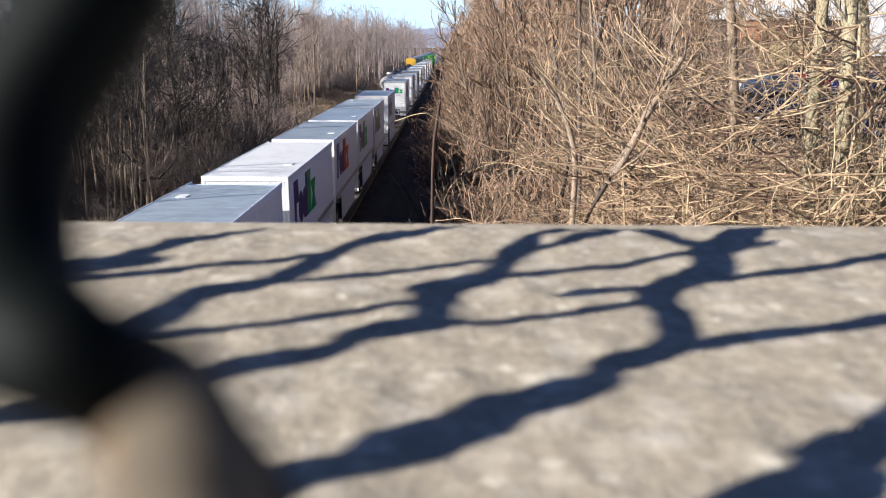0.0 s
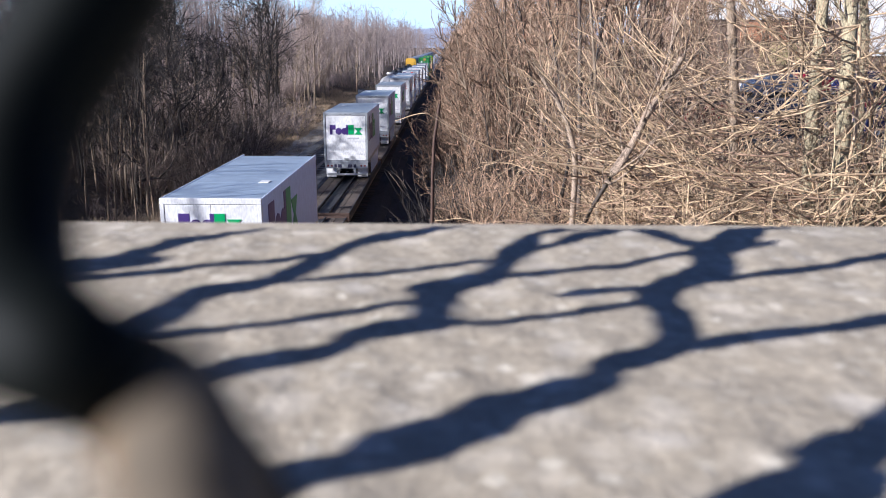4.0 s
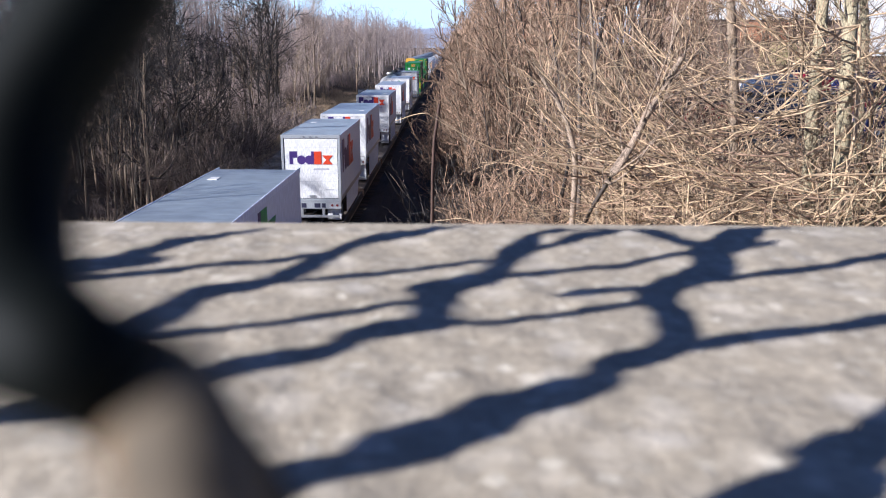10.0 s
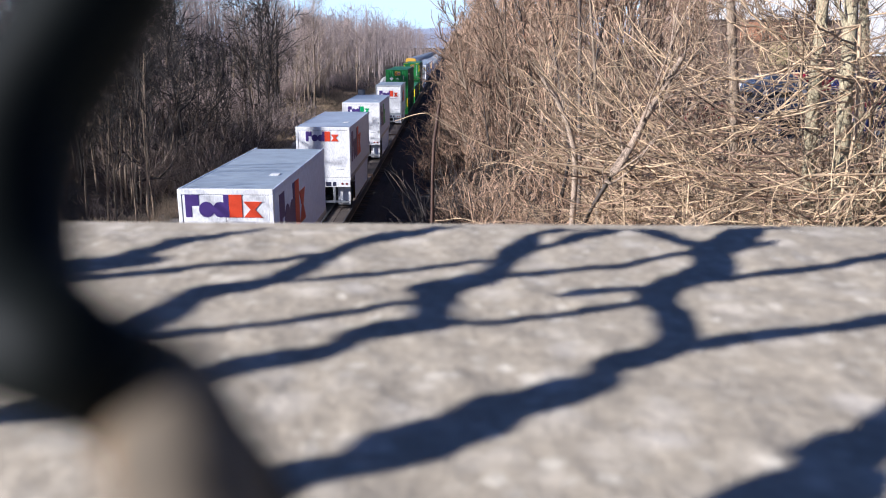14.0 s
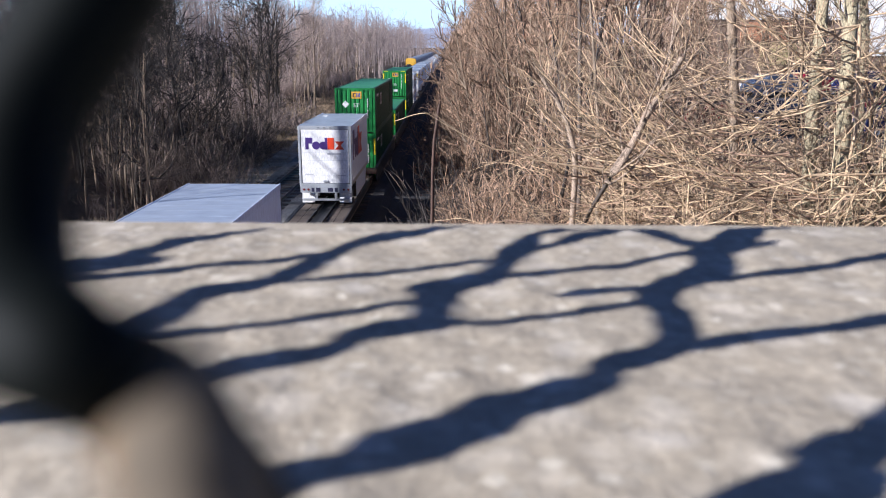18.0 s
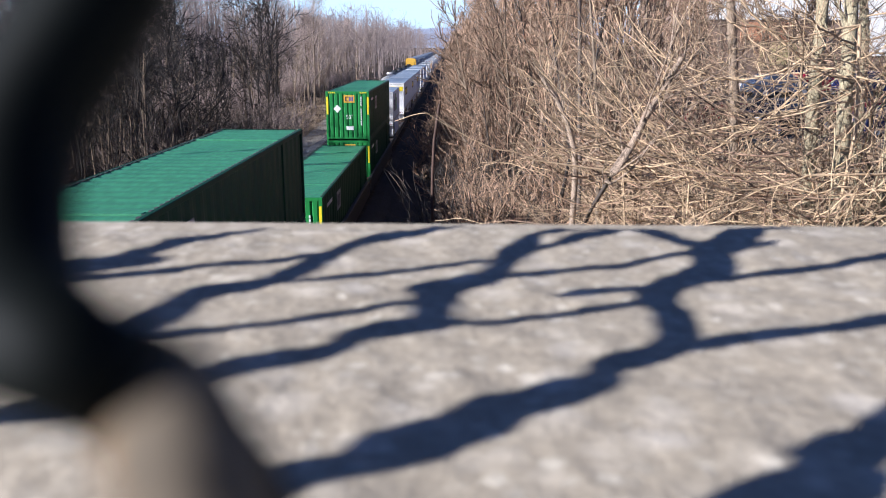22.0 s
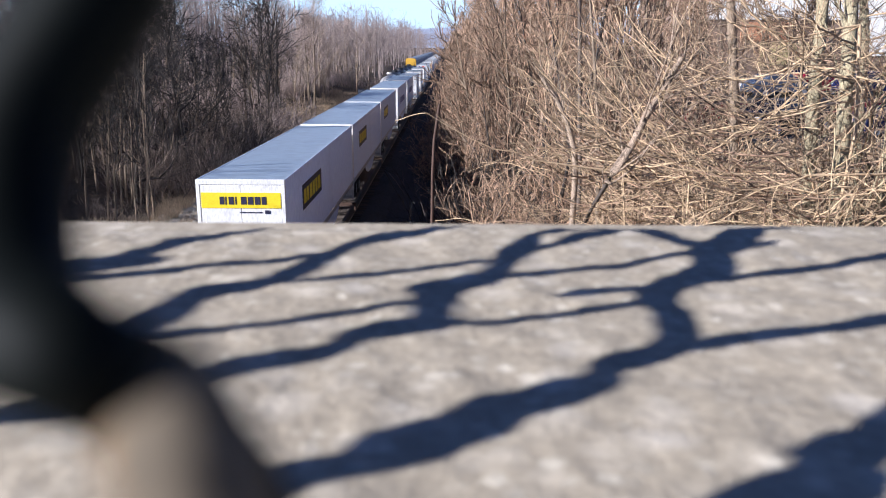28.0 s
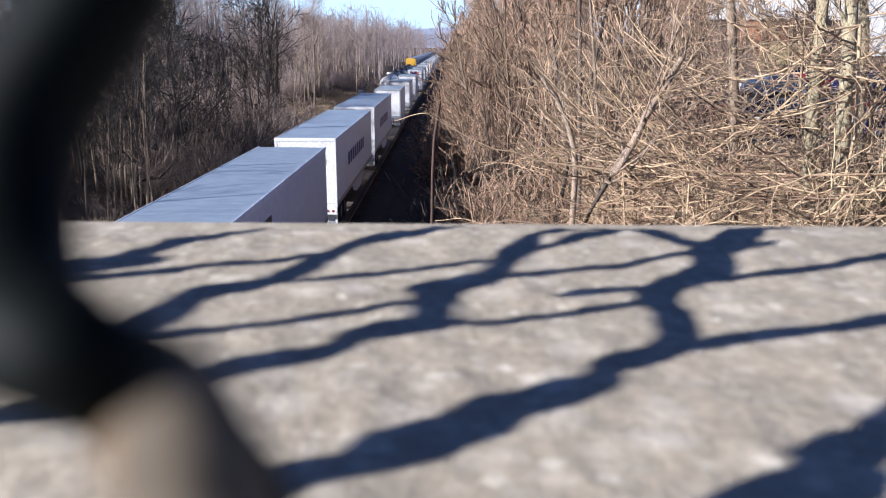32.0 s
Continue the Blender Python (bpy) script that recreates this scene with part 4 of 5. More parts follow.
def truck(thing, y):
    """A four-wheeled railway bogie under a car."""
    b = part("bogie_frame", boxes((-1.12, -0.94, y - 1.25, y + 1.25, 0.42, 0.70), (0.94, 1.12, y - 1.25, y + 1.25, 0.42, 0.70), (-0.95, 0.95, y - 0.22, y + 0.22, 0.45, 0.72), bevel=0.03), M["rust"], thing)
    for dy in (-0.89, 0.89):
        part("wheelset", rods(((-0.82, y + dy, 0.42), (-0.69, y + dy, 0.42), 0.42), ((0.69, y + dy, 0.42), (0.82, y + dy, 0.42), 0.42), ((-0.9, y + dy, 0.42), (0.9, y + dy, 0.42), 0.08), seg=20), M["rail"], b)


def flat_car(L, near=True):
    f = tagged(new("flat_car"), "low railway flat car with a weathered plank deck", "flat car", "cars of the freight train")
    for sx in (-1, 1):
        part("side_sill", boxes((*sorted((sx * 1.24, sx * 1.31)), 0.1, L - 0.1, DECK_Z - 0.34, DECK_Z + 0.02), bevel=0.012), M["black"], f)
        part("guide_rail", boxes((*sorted((sx * 0.30, sx * 0.38)), 0.3, L - 0.3, DECK_Z, DECK_Z + 0.09), bevel=0.008), M["black"], f)
    part("centre_sill", boxes((-0.28, 0.28, 0.1, L - 0.1, DECK_Z - 0.55, DECK_Z - 0.05)), M["black"], f)
    for sx in (-1, 1):
        n = max(3, int(L / 2.0)) if near else 2
        for k in range(n):
            y0, y1 = 0.12 + k * (L - 0.24) / n, 0.12 + (k + 1) * (L - 0.24) / n - 0.02
            for a, b in ((0.40, 0.80), (0.815, 1.235)):
                part("plank", boxes((*sorted((sx * a, sx * b)), y0, y1, DECK_Z - 0.05, DECK_Z), bevel=0.006), M["deck"], f)
    if near:
        bars(f, "black", [(-1.24, 1.24, y, y + 0.14, DECK_Z - 0.30, DECK_Z - 0.052) for y in np.arange(0.3, L - 0.4, 1.5)], name="cross_member")
    for y0, y1 in ((0.0, 0.1), (L - 0.1, L)):
        part("end_sill", boxes((-1.33, 1.33, y0, y1, DECK_Z - 0.36, DECK_Z + 0.04), bevel=0.015), M["rust"], f)
    for y0, y1 in ((-0.32, 0.3), (L - 0.3, L + 0.28)):
        part("coupler", boxes((-0.13, 0.13, y0, y1, 0.68, 0.96), bevel=0.03), M["rust"], f)
    for y in (1.9, L - 1.9):
        truck(f, y)
    return f


def well_car(L):
    f = tagged(new("well_car"), "low steel well car that cradles containers", "well car", "cars of the freight train")
    for sx in (-1, 1):
        part("side_sill", boxes((*sorted((sx * 1.33, sx * 1.42)), 0.2, L - 0.2, 0.32, 1.25), (*sorted((sx * 1.30, sx * 1.46)), 0.2, L - 0.2, 1.20, 1.30), bevel=0.015), M["black"], f)
    part("well_floor", boxes((-1.33, 1.33, 0.9, L - 0.9, 0.26, 0.33)), M["black"], f)
    for y0, y1 in ((0.0, 0.85), (L - 0.85, L)):
        part("end_platform", boxes((-1.4, 1.4, y0, y1, 0.85, 1.12), bevel=0.02), M["rust"], f)
    for y in (-0.1, L + 0.1):
        truck(f, y)
    return f


# trailers one by one: place, length, rear frame, colour, drop of the mark below the roof, roof, doors, small lettering, mark's width and shift
PUPS = [(-156.0, 8.5, "frame_dark", "green_logo", 0.85, "roof", False, True, 1.9, 0.0), (-146.6, 8.9, "white", "green_logo", 0.25, "white", True, False, 1.7, -0.1),
        (-137.1, 8.2, "white", "red_logo", 0.25, "roof", True, False, 1.7, -0.1), (-128.4, 8.6, "white", "green_logo", 0.16, "roof_light", True, False, 1.9, 0.0),
        (-119.3, 8.0, "frame_dark", "green_logo", 0.8, "roof", False, True, 1.9, 0.0), (-107.5, 8.4, "white", "green_logo", 0.38, "roof_light", True, False, 1.62, -0.04),
        (-80.9, 8.1, "frame_dark", "green_logo", 0.70, "roof", False, True, 1.9, 0.02), (-64.4, 8.1, "frame_dark", "green_logo", 0.82, "roof", False, False, 1.92, 0.0),
        (-47.0, 8.4, "alu", "green_logo", 0.66, "roof", False, False, 1.98, 0.0), (-29.2, 8.0, "frame_dark", "red_logo", 0.71, "roof", False, True, 1.9, 0.0),
        (-18.3, 9.3, "white", "red_logo", 0.14, "roof_light", True, False, 1.7, 0.0), (-0.4, 9.0, "white", "red_logo", 0.14, "roof", True, True, 2.08, -0.06),
        (16.4, 9.4, "white", "red_logo", 0.20, "roof_white", True, False, 1.58, -0.03), (33.3, 9.3, "white", "green_logo", 0.25, "roof_white", True, False, 1.48, -0.16),
        (58.9, 7.9, "frame_dark", "red_logo", 0.56, "roof", False, True, 1.9, 0.0), (130.5, 9.0, "white", "green_logo", 0.33, "roof_light", True, False, 1.65, 0.0)]
_built = []
for s, *how in PUPS:
    t = short_trailer(*how)
    _built.append(t)
    on_train(t, s)
FAR = [245.0, 264.0, 283.0, 310.0, 330.0, 352.0, 377.0, 394.0, 411.0, 428.0, 446.0, 464.0, 482.0, 500.0, 518.0, 536.0, 553.0, 571.0, 590.0, 609.0]
_plain = short_trailer(8.5, "frame_dark", "", 0.5, "roof", True, False)
on_train(_plain, FAR[0], 0.93)
for k, s in enumerate(FAR[1:]):
    on_train(copy_thing((_plain, _plain, _built[12], _plain, _built[5])[k % 5], Matrix()), s, 0.93)
_long = None
for s in (147.4, 163.95, 180.5):
    _long = copy_thing(_long, Matrix()) if _long else long_trailer(16.15, "roof_light", "yellow")
    on_train(_long, s)
_long = long_trailer(15.4, "roof_light", "plain")
on_train(_long, 199.4)
on_train(copy_thing(_long, Matrix()), 217.0)

_built = {}
for style, s in (("low", 71.9), ("high", 71.9), ("low", 91.5), ("low", 109.9), ("striped", 109.9)):
    if style not in _built:
        _built[style] = container(0.42 if style == "low" else 3.34, style == "striped")
        on_train(_built[style], s)
    else:
        on_train(copy_thing(_built[style], Matrix()), s)

for a, b in ((-157, -138), (-137.4, -119.9), (-119.4, -91.2), (-90.5, -72.3), (-71.7, -55.8), (-55.2, -38.4), (-37.8, -20.9), (-20.2, -8.6), (-8.0, 9.3), (9.9, 26.5), (27.1, 49.6), (50.2, 67.8),
             (127.9, 146.4), (147.0, 163.5), (164.1, 180.2), (180.8, 198.6), (199.2, 216.3), (216.9, 234.0), (234.6, 260.0), (260.6, 290.3), (290.9, 320), (320.6, 348.2), (348.8, 383), (383.6, 418), (418.6, 453), (453.6, 489), (489.6, 525), (525.6, 561), (561.6, 599), (599.6, 622)):
    on_train(flat_car(b - a, a < 234), a)
for a in (70.9, 90.4, 108.9):
    on_train(well_car(18.2), a)


# ---- train standing on the siding ----
def tank_car(y, material, label):
    t = tagged(new("tank_car"), label, "tank car", "cars standing on the siding")
    L, r, z = 15.0, 1.2, 2.6
    rings = []
    for f, k in ((0, 0.15), (0.08, 0.6), (0.3, 0.88), (0.7, 1), (L - 0.7, 1), (L - 0.3, 0.88), (L - 0.08, 0.6), (L, 0.15)):
        rings.append([(r * k * math.cos(a * math.pi / 12), f + 0.9, z + r * k * math.sin(a * math.pi / 12)) for a in range(24)])
    bm = loft(rings)
    for fc in bm.faces:
        fc.smooth = True
    part("tank", bm, M[material], t)
    part("dome", rods(((0, 8.4, z + 1.25), (0, 8.4, z + 1.7), 0.55), seg=16), M[material], t)
    part("walkway", boxes((-0.9, 0.9, 7.2, 9.6, z + 1.37, z + 1.42)), M["black"], t)
    part("ladder", boxes(*[(1.45, 1.6, 8.1, 8.6, zz, zz + 0.04) for zz in np.arange(1.2, 4.2, 0.3)], (1.5, 1.56, 8.08, 8.12, 1.0, 4.3), (1.5, 1.56, 8.6, 8.64, 1.0, 4.3)), M["black"], t)
    part("underframe", boxes((-1.2, 1.2, 0, 2.2, 0.85, 1.2), (-1.2, 1.2, L - 0.4, L + 1.8, 0.85, 1.2), (-0.4, 0.4, 0, L + 1.8, 0.7, 1.15), bevel=0.02), M["black"], t)
    for yy in (1.9, L - 0.1):
        truck(t, yy)
    t.matrix_basis = pose(SIDING_X, y, 0)
    return t


tank_car(137.0, "tank_white", "white rust-stained tank car on the siding")
for k in range(4):
    tank_car(152.2 + k * 18.4, "tank_black", "black tank car on the siding")


def auto_rack(y, end, label):
    t = tagged(new("rack_car"), label, "rail car", "cars standing on the siding")
    L, w = 26.5, 1.5
    prof = [(-w, 1.15), (-w, 5.2), (-w * 0.9, 5.5), (-w * 0.6, 5.66), (0, 5.72), (w * 0.6, 5.66), (w * 0.9, 5.5), (w, 5.2), (w, 1.15)]
    part("body", loft([[(a, f, z) for a, z in prof] for f in (0.12, 0.3, L - 0.3, L)]), M["car_grey"], t)
    upper = [(-w, 3.6)] + prof[1:-1] + [(w, 3.6)]
    part("end_panel", loft([[(a * 0.995, f, z - 0.01) for a, z in upper] for f in (0.0, 0.115)]), M[end], t)
    for a, b in ((-w + 0.02, -0.02), (0.02, w - 0.02)):
        part("end_door", boxes((a, b, 0.03, 0.115, 1.16, 3.58), bevel=0.01), M["cabinet"], t)
    part("side_screen", boxes(*[(w, w + 0.03, f, f + 1.7, 1.3, 4.8) for f in np.arange(0.4, L - 1.8, 1.9)]), M["car_grey"], t)
    part("ladder", boxes(*[(0.9, 1.3, -0.05, -0.01, z, z + 0.04) for z in np.arange(1.3, 4.8, 0.35)]), M["black"], t)
    part("underframe", boxes((-1.4, 1.4, 0, L, 0.8, 1.146), bevel=0.02), M["black"], t)
    for yy in (3.0, L - 3.0):
        truck(t, yy)
    t.matrix_basis = pose(SIDING_X, y, 0)
    return t


auto_rack(229.0, "car_yellow", "grey auto rack car with a yellow end")
second = auto_rack(256.3, "car_grey", "grey auto rack car on the siding")
for k in range(2, 18):
    copy_thing(second, pose(SIDING_X, 229 + k * 27.3, 0))
auto_rack(721.0, "tank_white", "white-ended rail car on the siding")

# cabinet beside the siding
cab = tagged(new("relay_cabinet"), "grey-blue steel relay cabinet beside the siding", "cabinet")
part("case", boxes((-0.65, 0.65, -0.4, 0.4, 0.1, 1.5), bevel=0.02), M["cabinet"], cab)
part("roof", boxes((-0.72, 0.72, -0.47, 0.47, 1.5, 1.58), bevel=0.01), M["cabinet"], cab)
part("door", boxes((-0.6, -0.01, -0.42, -0.4, 0.2, 1.42), (0.01, 0.6, -0.42, -0.4, 0.2, 1.42), bevel=0.005), M["cabinet"], cab)
part("footing", boxes((-0.7, 0.7, -0.45, 0.45, -0.3, 0.1)), M["bridge"], cab)
cab.matrix_basis = pose(-16.4, 150, float(ground_z(-16.4, 150)) + 0.1)


# ---- woods ----
def plant(proto, x, y, turn, size=1.0, tilt=0.0):
    m = pose(x, y, float(ground_z(x, y)), tilt, tilt * 0.5, turn)
    ob = copy_thing(proto, m)
    ob.scale = (size, size, size)
    return ob


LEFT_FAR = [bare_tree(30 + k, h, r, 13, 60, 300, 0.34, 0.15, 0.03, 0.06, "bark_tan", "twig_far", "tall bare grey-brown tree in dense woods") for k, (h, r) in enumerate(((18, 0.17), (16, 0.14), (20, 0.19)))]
for k, t in enumerate(LEFT_FAR):
    t.matrix_basis = pose(-20.0 - 3 * k, 118 + 9 * k, float(ground_z(-20.0 - 3 * k, 118 + 9 * k)))
LEFT = [bare_tree(10 + k, h, r, 17, 100, 270, 0.34, 0.15, 0.035, 0.06, "bark" if k < 2 else "bark_tan", "twig", "tall bare grey-brown tree in dense woods")
        for k, (h, r) in enumerate(((18, 0.17), (20, 0.2), (14, 0.11), (15, 0.1)))]
# dark trees with wide crooked arms
LEFT += [bare_tree(18 + k, h, r, 15, 90, 230, 0.42, 0.1, 0.035, 0.12, "bark_dark", "twig", "dark bare tree with crooked spreading arms", 0.75, 0.3, 0.2, 60)
         for k, (h, r) in enumerate(((16, 0.17), (17, 0.15)))]
rng = random.Random(3)
_used = set()
for row, (x0, x1, step) in enumerate(((-17.5, -21, 4.4), (-21, -26, 3.6), (-26, -34, 3.8), (-34, -46, 5.0))):
    y = 24.0 + row
    while y < 190:
        k = rng.randrange(len(LEFT))
        x = rng.uniform(x1, x0) - (2.0 if 100 < y < 150 and row == 0 else 0)
        size = rng.uniform(0.8, 1.12) * (0.6 if row < 2 and y < 85 else 0.71 if y > 105 else 1.0)
        if x / y < -0.63:
            # unseen trees that shade the woods, kept low so the sun reaches the line
            size = min(size, ((-6 - x) / 2.33 + 1.5) / 19)
        if row == 0 and 33 < y < 50:
            y += 2.0
            continue
        if k not in _used and y < 95:
            _used.add(k)
            LEFT[k].matrix_basis = pose(x, y, float(ground_z(x, y)), 0, 0, rng.uniform(0, 360))
            LEFT[k].scale = (size, size, size)
        else:
            plant(LEFT[k if size > 0.5 else 0] if y < 95 else LEFT_FAR[k % 3], x, y, rng.uniform(0, 360), size)
        y += step * rng.uniform(0.6, 1.5) * (1 + y / 250) * (1.7 if y > 85 and row > 1 else 1)

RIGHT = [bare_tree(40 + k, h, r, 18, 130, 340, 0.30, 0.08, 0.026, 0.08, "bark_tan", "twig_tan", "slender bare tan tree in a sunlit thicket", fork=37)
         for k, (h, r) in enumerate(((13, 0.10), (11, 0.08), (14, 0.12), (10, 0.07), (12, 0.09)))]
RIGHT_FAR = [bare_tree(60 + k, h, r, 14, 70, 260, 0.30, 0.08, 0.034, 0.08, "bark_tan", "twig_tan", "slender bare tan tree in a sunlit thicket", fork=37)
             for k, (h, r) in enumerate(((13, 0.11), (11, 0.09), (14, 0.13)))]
for k, t in enumerate(RIGHT_FAR):
    x, y = (3.0, 7.5, 15.0)[k], (96, 104, 90)[k]
    t.matrix_basis = pose(x, y, float(ground_z(x, y)))
for k, t in enumerate(RIGHT):
    x, y = (2.2, 4.5, 3.0, 6.0, 1.6)[k], (44, 36, 58, 47, 66)[k]
    t.matrix_basis = pose(x, y, float(ground_z(x, y)))
for row, (x0, x1, step, ya) in enumerate(((0.6, 2.6, 3.2, 40), (2.6, 6.0, 2.8, 28), (6.0, 11.0, 3.0, 24), (11, 17, 3.4, 26), (13, 24, 4.0, 58), (24, 36, 2.6, 60), (34, 48, 2.6, 64))):
    y = ya
    while y < 210:
        x = rng.uniform(x0, x1)
        if not (row > 4 and y > 84) and not (y > 56 and x / y > 0.5) and not (y < 72 and 0.34 < x / y < 0.62):
            plant(RIGHT[rng.randrange(len(RIGHT))] if y < 60 else RIGHT_FAR[rng.randrange(3)], x, y, rng.uniform(0, 360), rng.uniform(0.75, 1.1) * (0.8 if row == 0 else 1))
        y += step * rng.uniform(0.6, 1.5) * (1 + y / 160)

for k in range(16):
    y = 72 + 12 * rng.random()
    x = y * (0.31 + 0.02 * k)
    if x < 50 and x / y < 0.5:
        plant(RIGHT_FAR[k % 3], x, y, rng.uniform(0, 360), rng.uniform(0.8, 1.05))

lone = bare_tree(29, 13, 0.27, 12, 70, 260, 0.36, 0.4, 0.03, 0.03, "bark_dark", "twig_far", "dark forked bare tree at the woods' edge", 0.7, 0.3, 0.25, 52)
lone.matrix_basis = pose(-21.6, 100, float(ground_z(-21.6, 100)), 0, 0, 40)

for x, y, turn, size in ((-18.8, 46.5, 20, 0.72), (-18.2, 54.0, 200, 0.7), (-20.5, 58.0, 110, 0.75)):
    plant(LEFT[4 + int(y) % 2], x, y, turn, size)

# slender tall trees that stand sparsely at the bridge's end
SLIM = bare_tree(90, 17, 0.15, 9, 26, 40, 0.24, 0.3, 0.022, 0.06, "bark", "twig", "tall slender bare tree near the bridge's end")
SLIM.matrix_basis = pose(-35, 52, float(ground_z(-35, 52)))
for x, y in ((-24.5, 35), (-27, 38.5), (-30, 41), (-33, 45), (-29, 34), (-37, 50)):
    plant(SLIM, x, y, rng.uniform(0, 360), rng.uniform(0.85, 1.05))

for x, y, size in ((-23.0, 19.2, 0.95), (-28.5, 44.0, 0.95), (-21.5, 12.5, 0.85)):
    plant(SLIM, x, y, rng.uniform(0, 360), size)

# saplings among the first trees of the woods
SAPLING = [bare_tree(94 + k, 8.5, 0.065, 9, 34, 70, 0.26, 0.25, 0.024, 0.08, ("bark_tan", "bark_tan", "bark")[k], "twig", "slender bare sapling at the woods' edge", 0.6, 0.3, 0.25, 34) for k in range(3)]
for k in range(3):
    SAPLING[k].matrix_basis = pose(-19.5 - k, 41 + 5 * k, float(ground_z(-19.5 - k, 41 + 5 * k)))
for k in range(40):
    y = rng.uniform(36, 86)
    plant(SAPLING[k % 3], max(-18.2 - 10 * rng.random() ** 1.3, -0.58 * y), y, rng.uniform(0, 360), rng.uniform(0.75, 1.25))

for k in range(9):
    y = rng.uniform(38, 47)
    plant(SAPLING[k % 2], -(0.385 + 0.009 * k) * y, y, rng.uniform(0, 360), rng.uniform(0.85, 1.15))

# upright saplings in the thicket
POLE = [bare_tree(97 + k, 9.5, 0.07, 9, 36, 90, 0.22, 0.2, 0.016, 0.05, ("bark_pale", "bark_tan", "bark_dark")[k], "twig_tan", "upright bare sapling in the sunlit thicket", 0.5, 0.3, 0.3, 28) for k in range(3)]
for k in range(3):
    POLE[k].matrix_basis = pose(5.2 + 1.3 * k, 33 + 5 * k, float(ground_z(5.2 + 1.3 * k, 33 + 5 * k)))
for k in range(44):
    y = rng.uniform(27, 58)
    x = rng.uniform(0.6 if y > 40 else 2.6, 0.31 * y)
    plant(POLE[k % 3], x, y, rng.uniform(0, 360), rng.uniform(0.7, 1.2), rng.uniform(-4, 4))


# undergrowth: shrubs of thin stems
def shrub(meshes, material, x, y, turn, size, label):
    ob = tagged(new("shrub"), label, "shrub", "undergrowth")
    for name, me in zip(("stem_clump", "twig_tangle"), meshes):
        tagged(part(name, me, M[material], ob), kind="stuff")
    ob.matrix_basis = pose(x, y, float(ground_z(x, y)), 0, 0, turn) @ Matrix.Diagonal((size, size, size, 1))
    return ob


TAN = [thicket(70 + k, 4.4, 2.4, 24, 100, 250, r=0.026, tw=0.0185, lean=0.26, wob=0.19, bend=4, fork=46) for k in range(4)]
TAN_FAR = [thicket(76 + k, 4.4, 2.6, 22, 70, 190, r=0.03, tw=0.022) for k in range(2)]
BROWN_FAR = [thicket(86 + k, 3.4, 3.0, 20, 50, 150, r=0.034, tw=0.026) for k in range(2)]
BROWN = [thicket(80 + k, 3.2, 2.8, 32, 110, 300, r=0.03, tw=0.022) for k in range(3)]
for k in range(150):
    y = 25 + 130 * rng.random() ** 1.6
    x = rng.uniform(-0.6, 12) if k % 3 else rng.uniform(-0.8, 2.2)
    if (y < 36 and x < 1.2) or (y < 60 and 0.34 < x / y < 0.62):
        continue
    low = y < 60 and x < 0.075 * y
    shrub(TAN[k % 4] if y < 70 else TAN_FAR[k % 2], "twig" if low else "brush" if x < 2.6 and y < 60 else "twig_tan", x, y, rng.uniform(0, 360), rng.uniform(0.6, 1.25) * (0.8 if low else 1), "tangled bare thicket shrub in sunlit or shaded tones")
for k in range(210):
    y = 26 + 160 * rng.random() ** 1.4
    x = -16.8 - 16 * rng.random() ** 1.3 - (7 if 92 < y < 165 else 0)
    if 34 < y < 50 and x > -18.6:
        continue
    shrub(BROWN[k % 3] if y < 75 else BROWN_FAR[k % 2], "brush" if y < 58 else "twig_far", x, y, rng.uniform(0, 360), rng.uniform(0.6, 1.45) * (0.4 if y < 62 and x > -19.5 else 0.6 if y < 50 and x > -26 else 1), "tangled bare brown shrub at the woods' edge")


for k, (x, y, size) in enumerate(((2.3, 25.0, 1.0), (2.7, 27.0, 1.1), (1.9, 31.0, 1.15), (2.9, 24.0, 0.9))):
    shrub(TAN[k % 4], "brush", x, y, 50 * k, size, "tangled bare thicket shrub in sunlit or shaded tones")
# brown tangle at the foot of the woods across the line
TANGLE = [thicket(130 + k, 3.6, 2.6, 26, 90, 240, r=0.026, tw=0.02, lean=0.3, wob=0.14, bend=3, fork=38) for k in range(2)]
for k in range(34):
    y = 46 + 1.25 * k
    x = -(0.285 + 0.15 * ((k * 0.618) % 1)) * y
    if y > 58 and x > -0.33 * y:
        continue
    shrub(TANGLE[k % 2], "brush", x, y, 67 * k, 0.75 + 0.5 * ((k * 0.37) % 1), "tangled brown shrub at the foot of the woods")

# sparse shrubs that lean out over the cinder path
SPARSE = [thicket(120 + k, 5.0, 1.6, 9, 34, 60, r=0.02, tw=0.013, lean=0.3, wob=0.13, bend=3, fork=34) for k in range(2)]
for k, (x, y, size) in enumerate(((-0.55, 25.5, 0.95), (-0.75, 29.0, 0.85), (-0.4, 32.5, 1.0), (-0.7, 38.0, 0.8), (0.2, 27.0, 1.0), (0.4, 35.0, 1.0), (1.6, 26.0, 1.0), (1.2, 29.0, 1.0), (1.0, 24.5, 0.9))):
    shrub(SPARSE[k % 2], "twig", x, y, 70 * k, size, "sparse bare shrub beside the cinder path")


# dry grass along the siding and the cinder path
def tufts(seed, n, place, h):
    r = np.random.default_rng(seed)
    pos = np.array([place(r) for _ in range(n)])
    pos = np.repeat(pos, 7, axis=0) + np.concatenate([r.normal(0, 0.12, (n * 7, 2)), np.zeros((n * 7, 1))], 1)
    d = np.concatenate([r.normal(0, 0.5, (n * 7, 2)), np.ones((n * 7, 1))], 1) * (h * r.uniform(0.4, 1.2, (n * 7, 1)))
    p = np.stack([pos, pos + d], 1)
    return tube_mesh("blades", [(p, np.repeat(np.array([[0.016, 0.005]]), n * 7, 0), 3)])


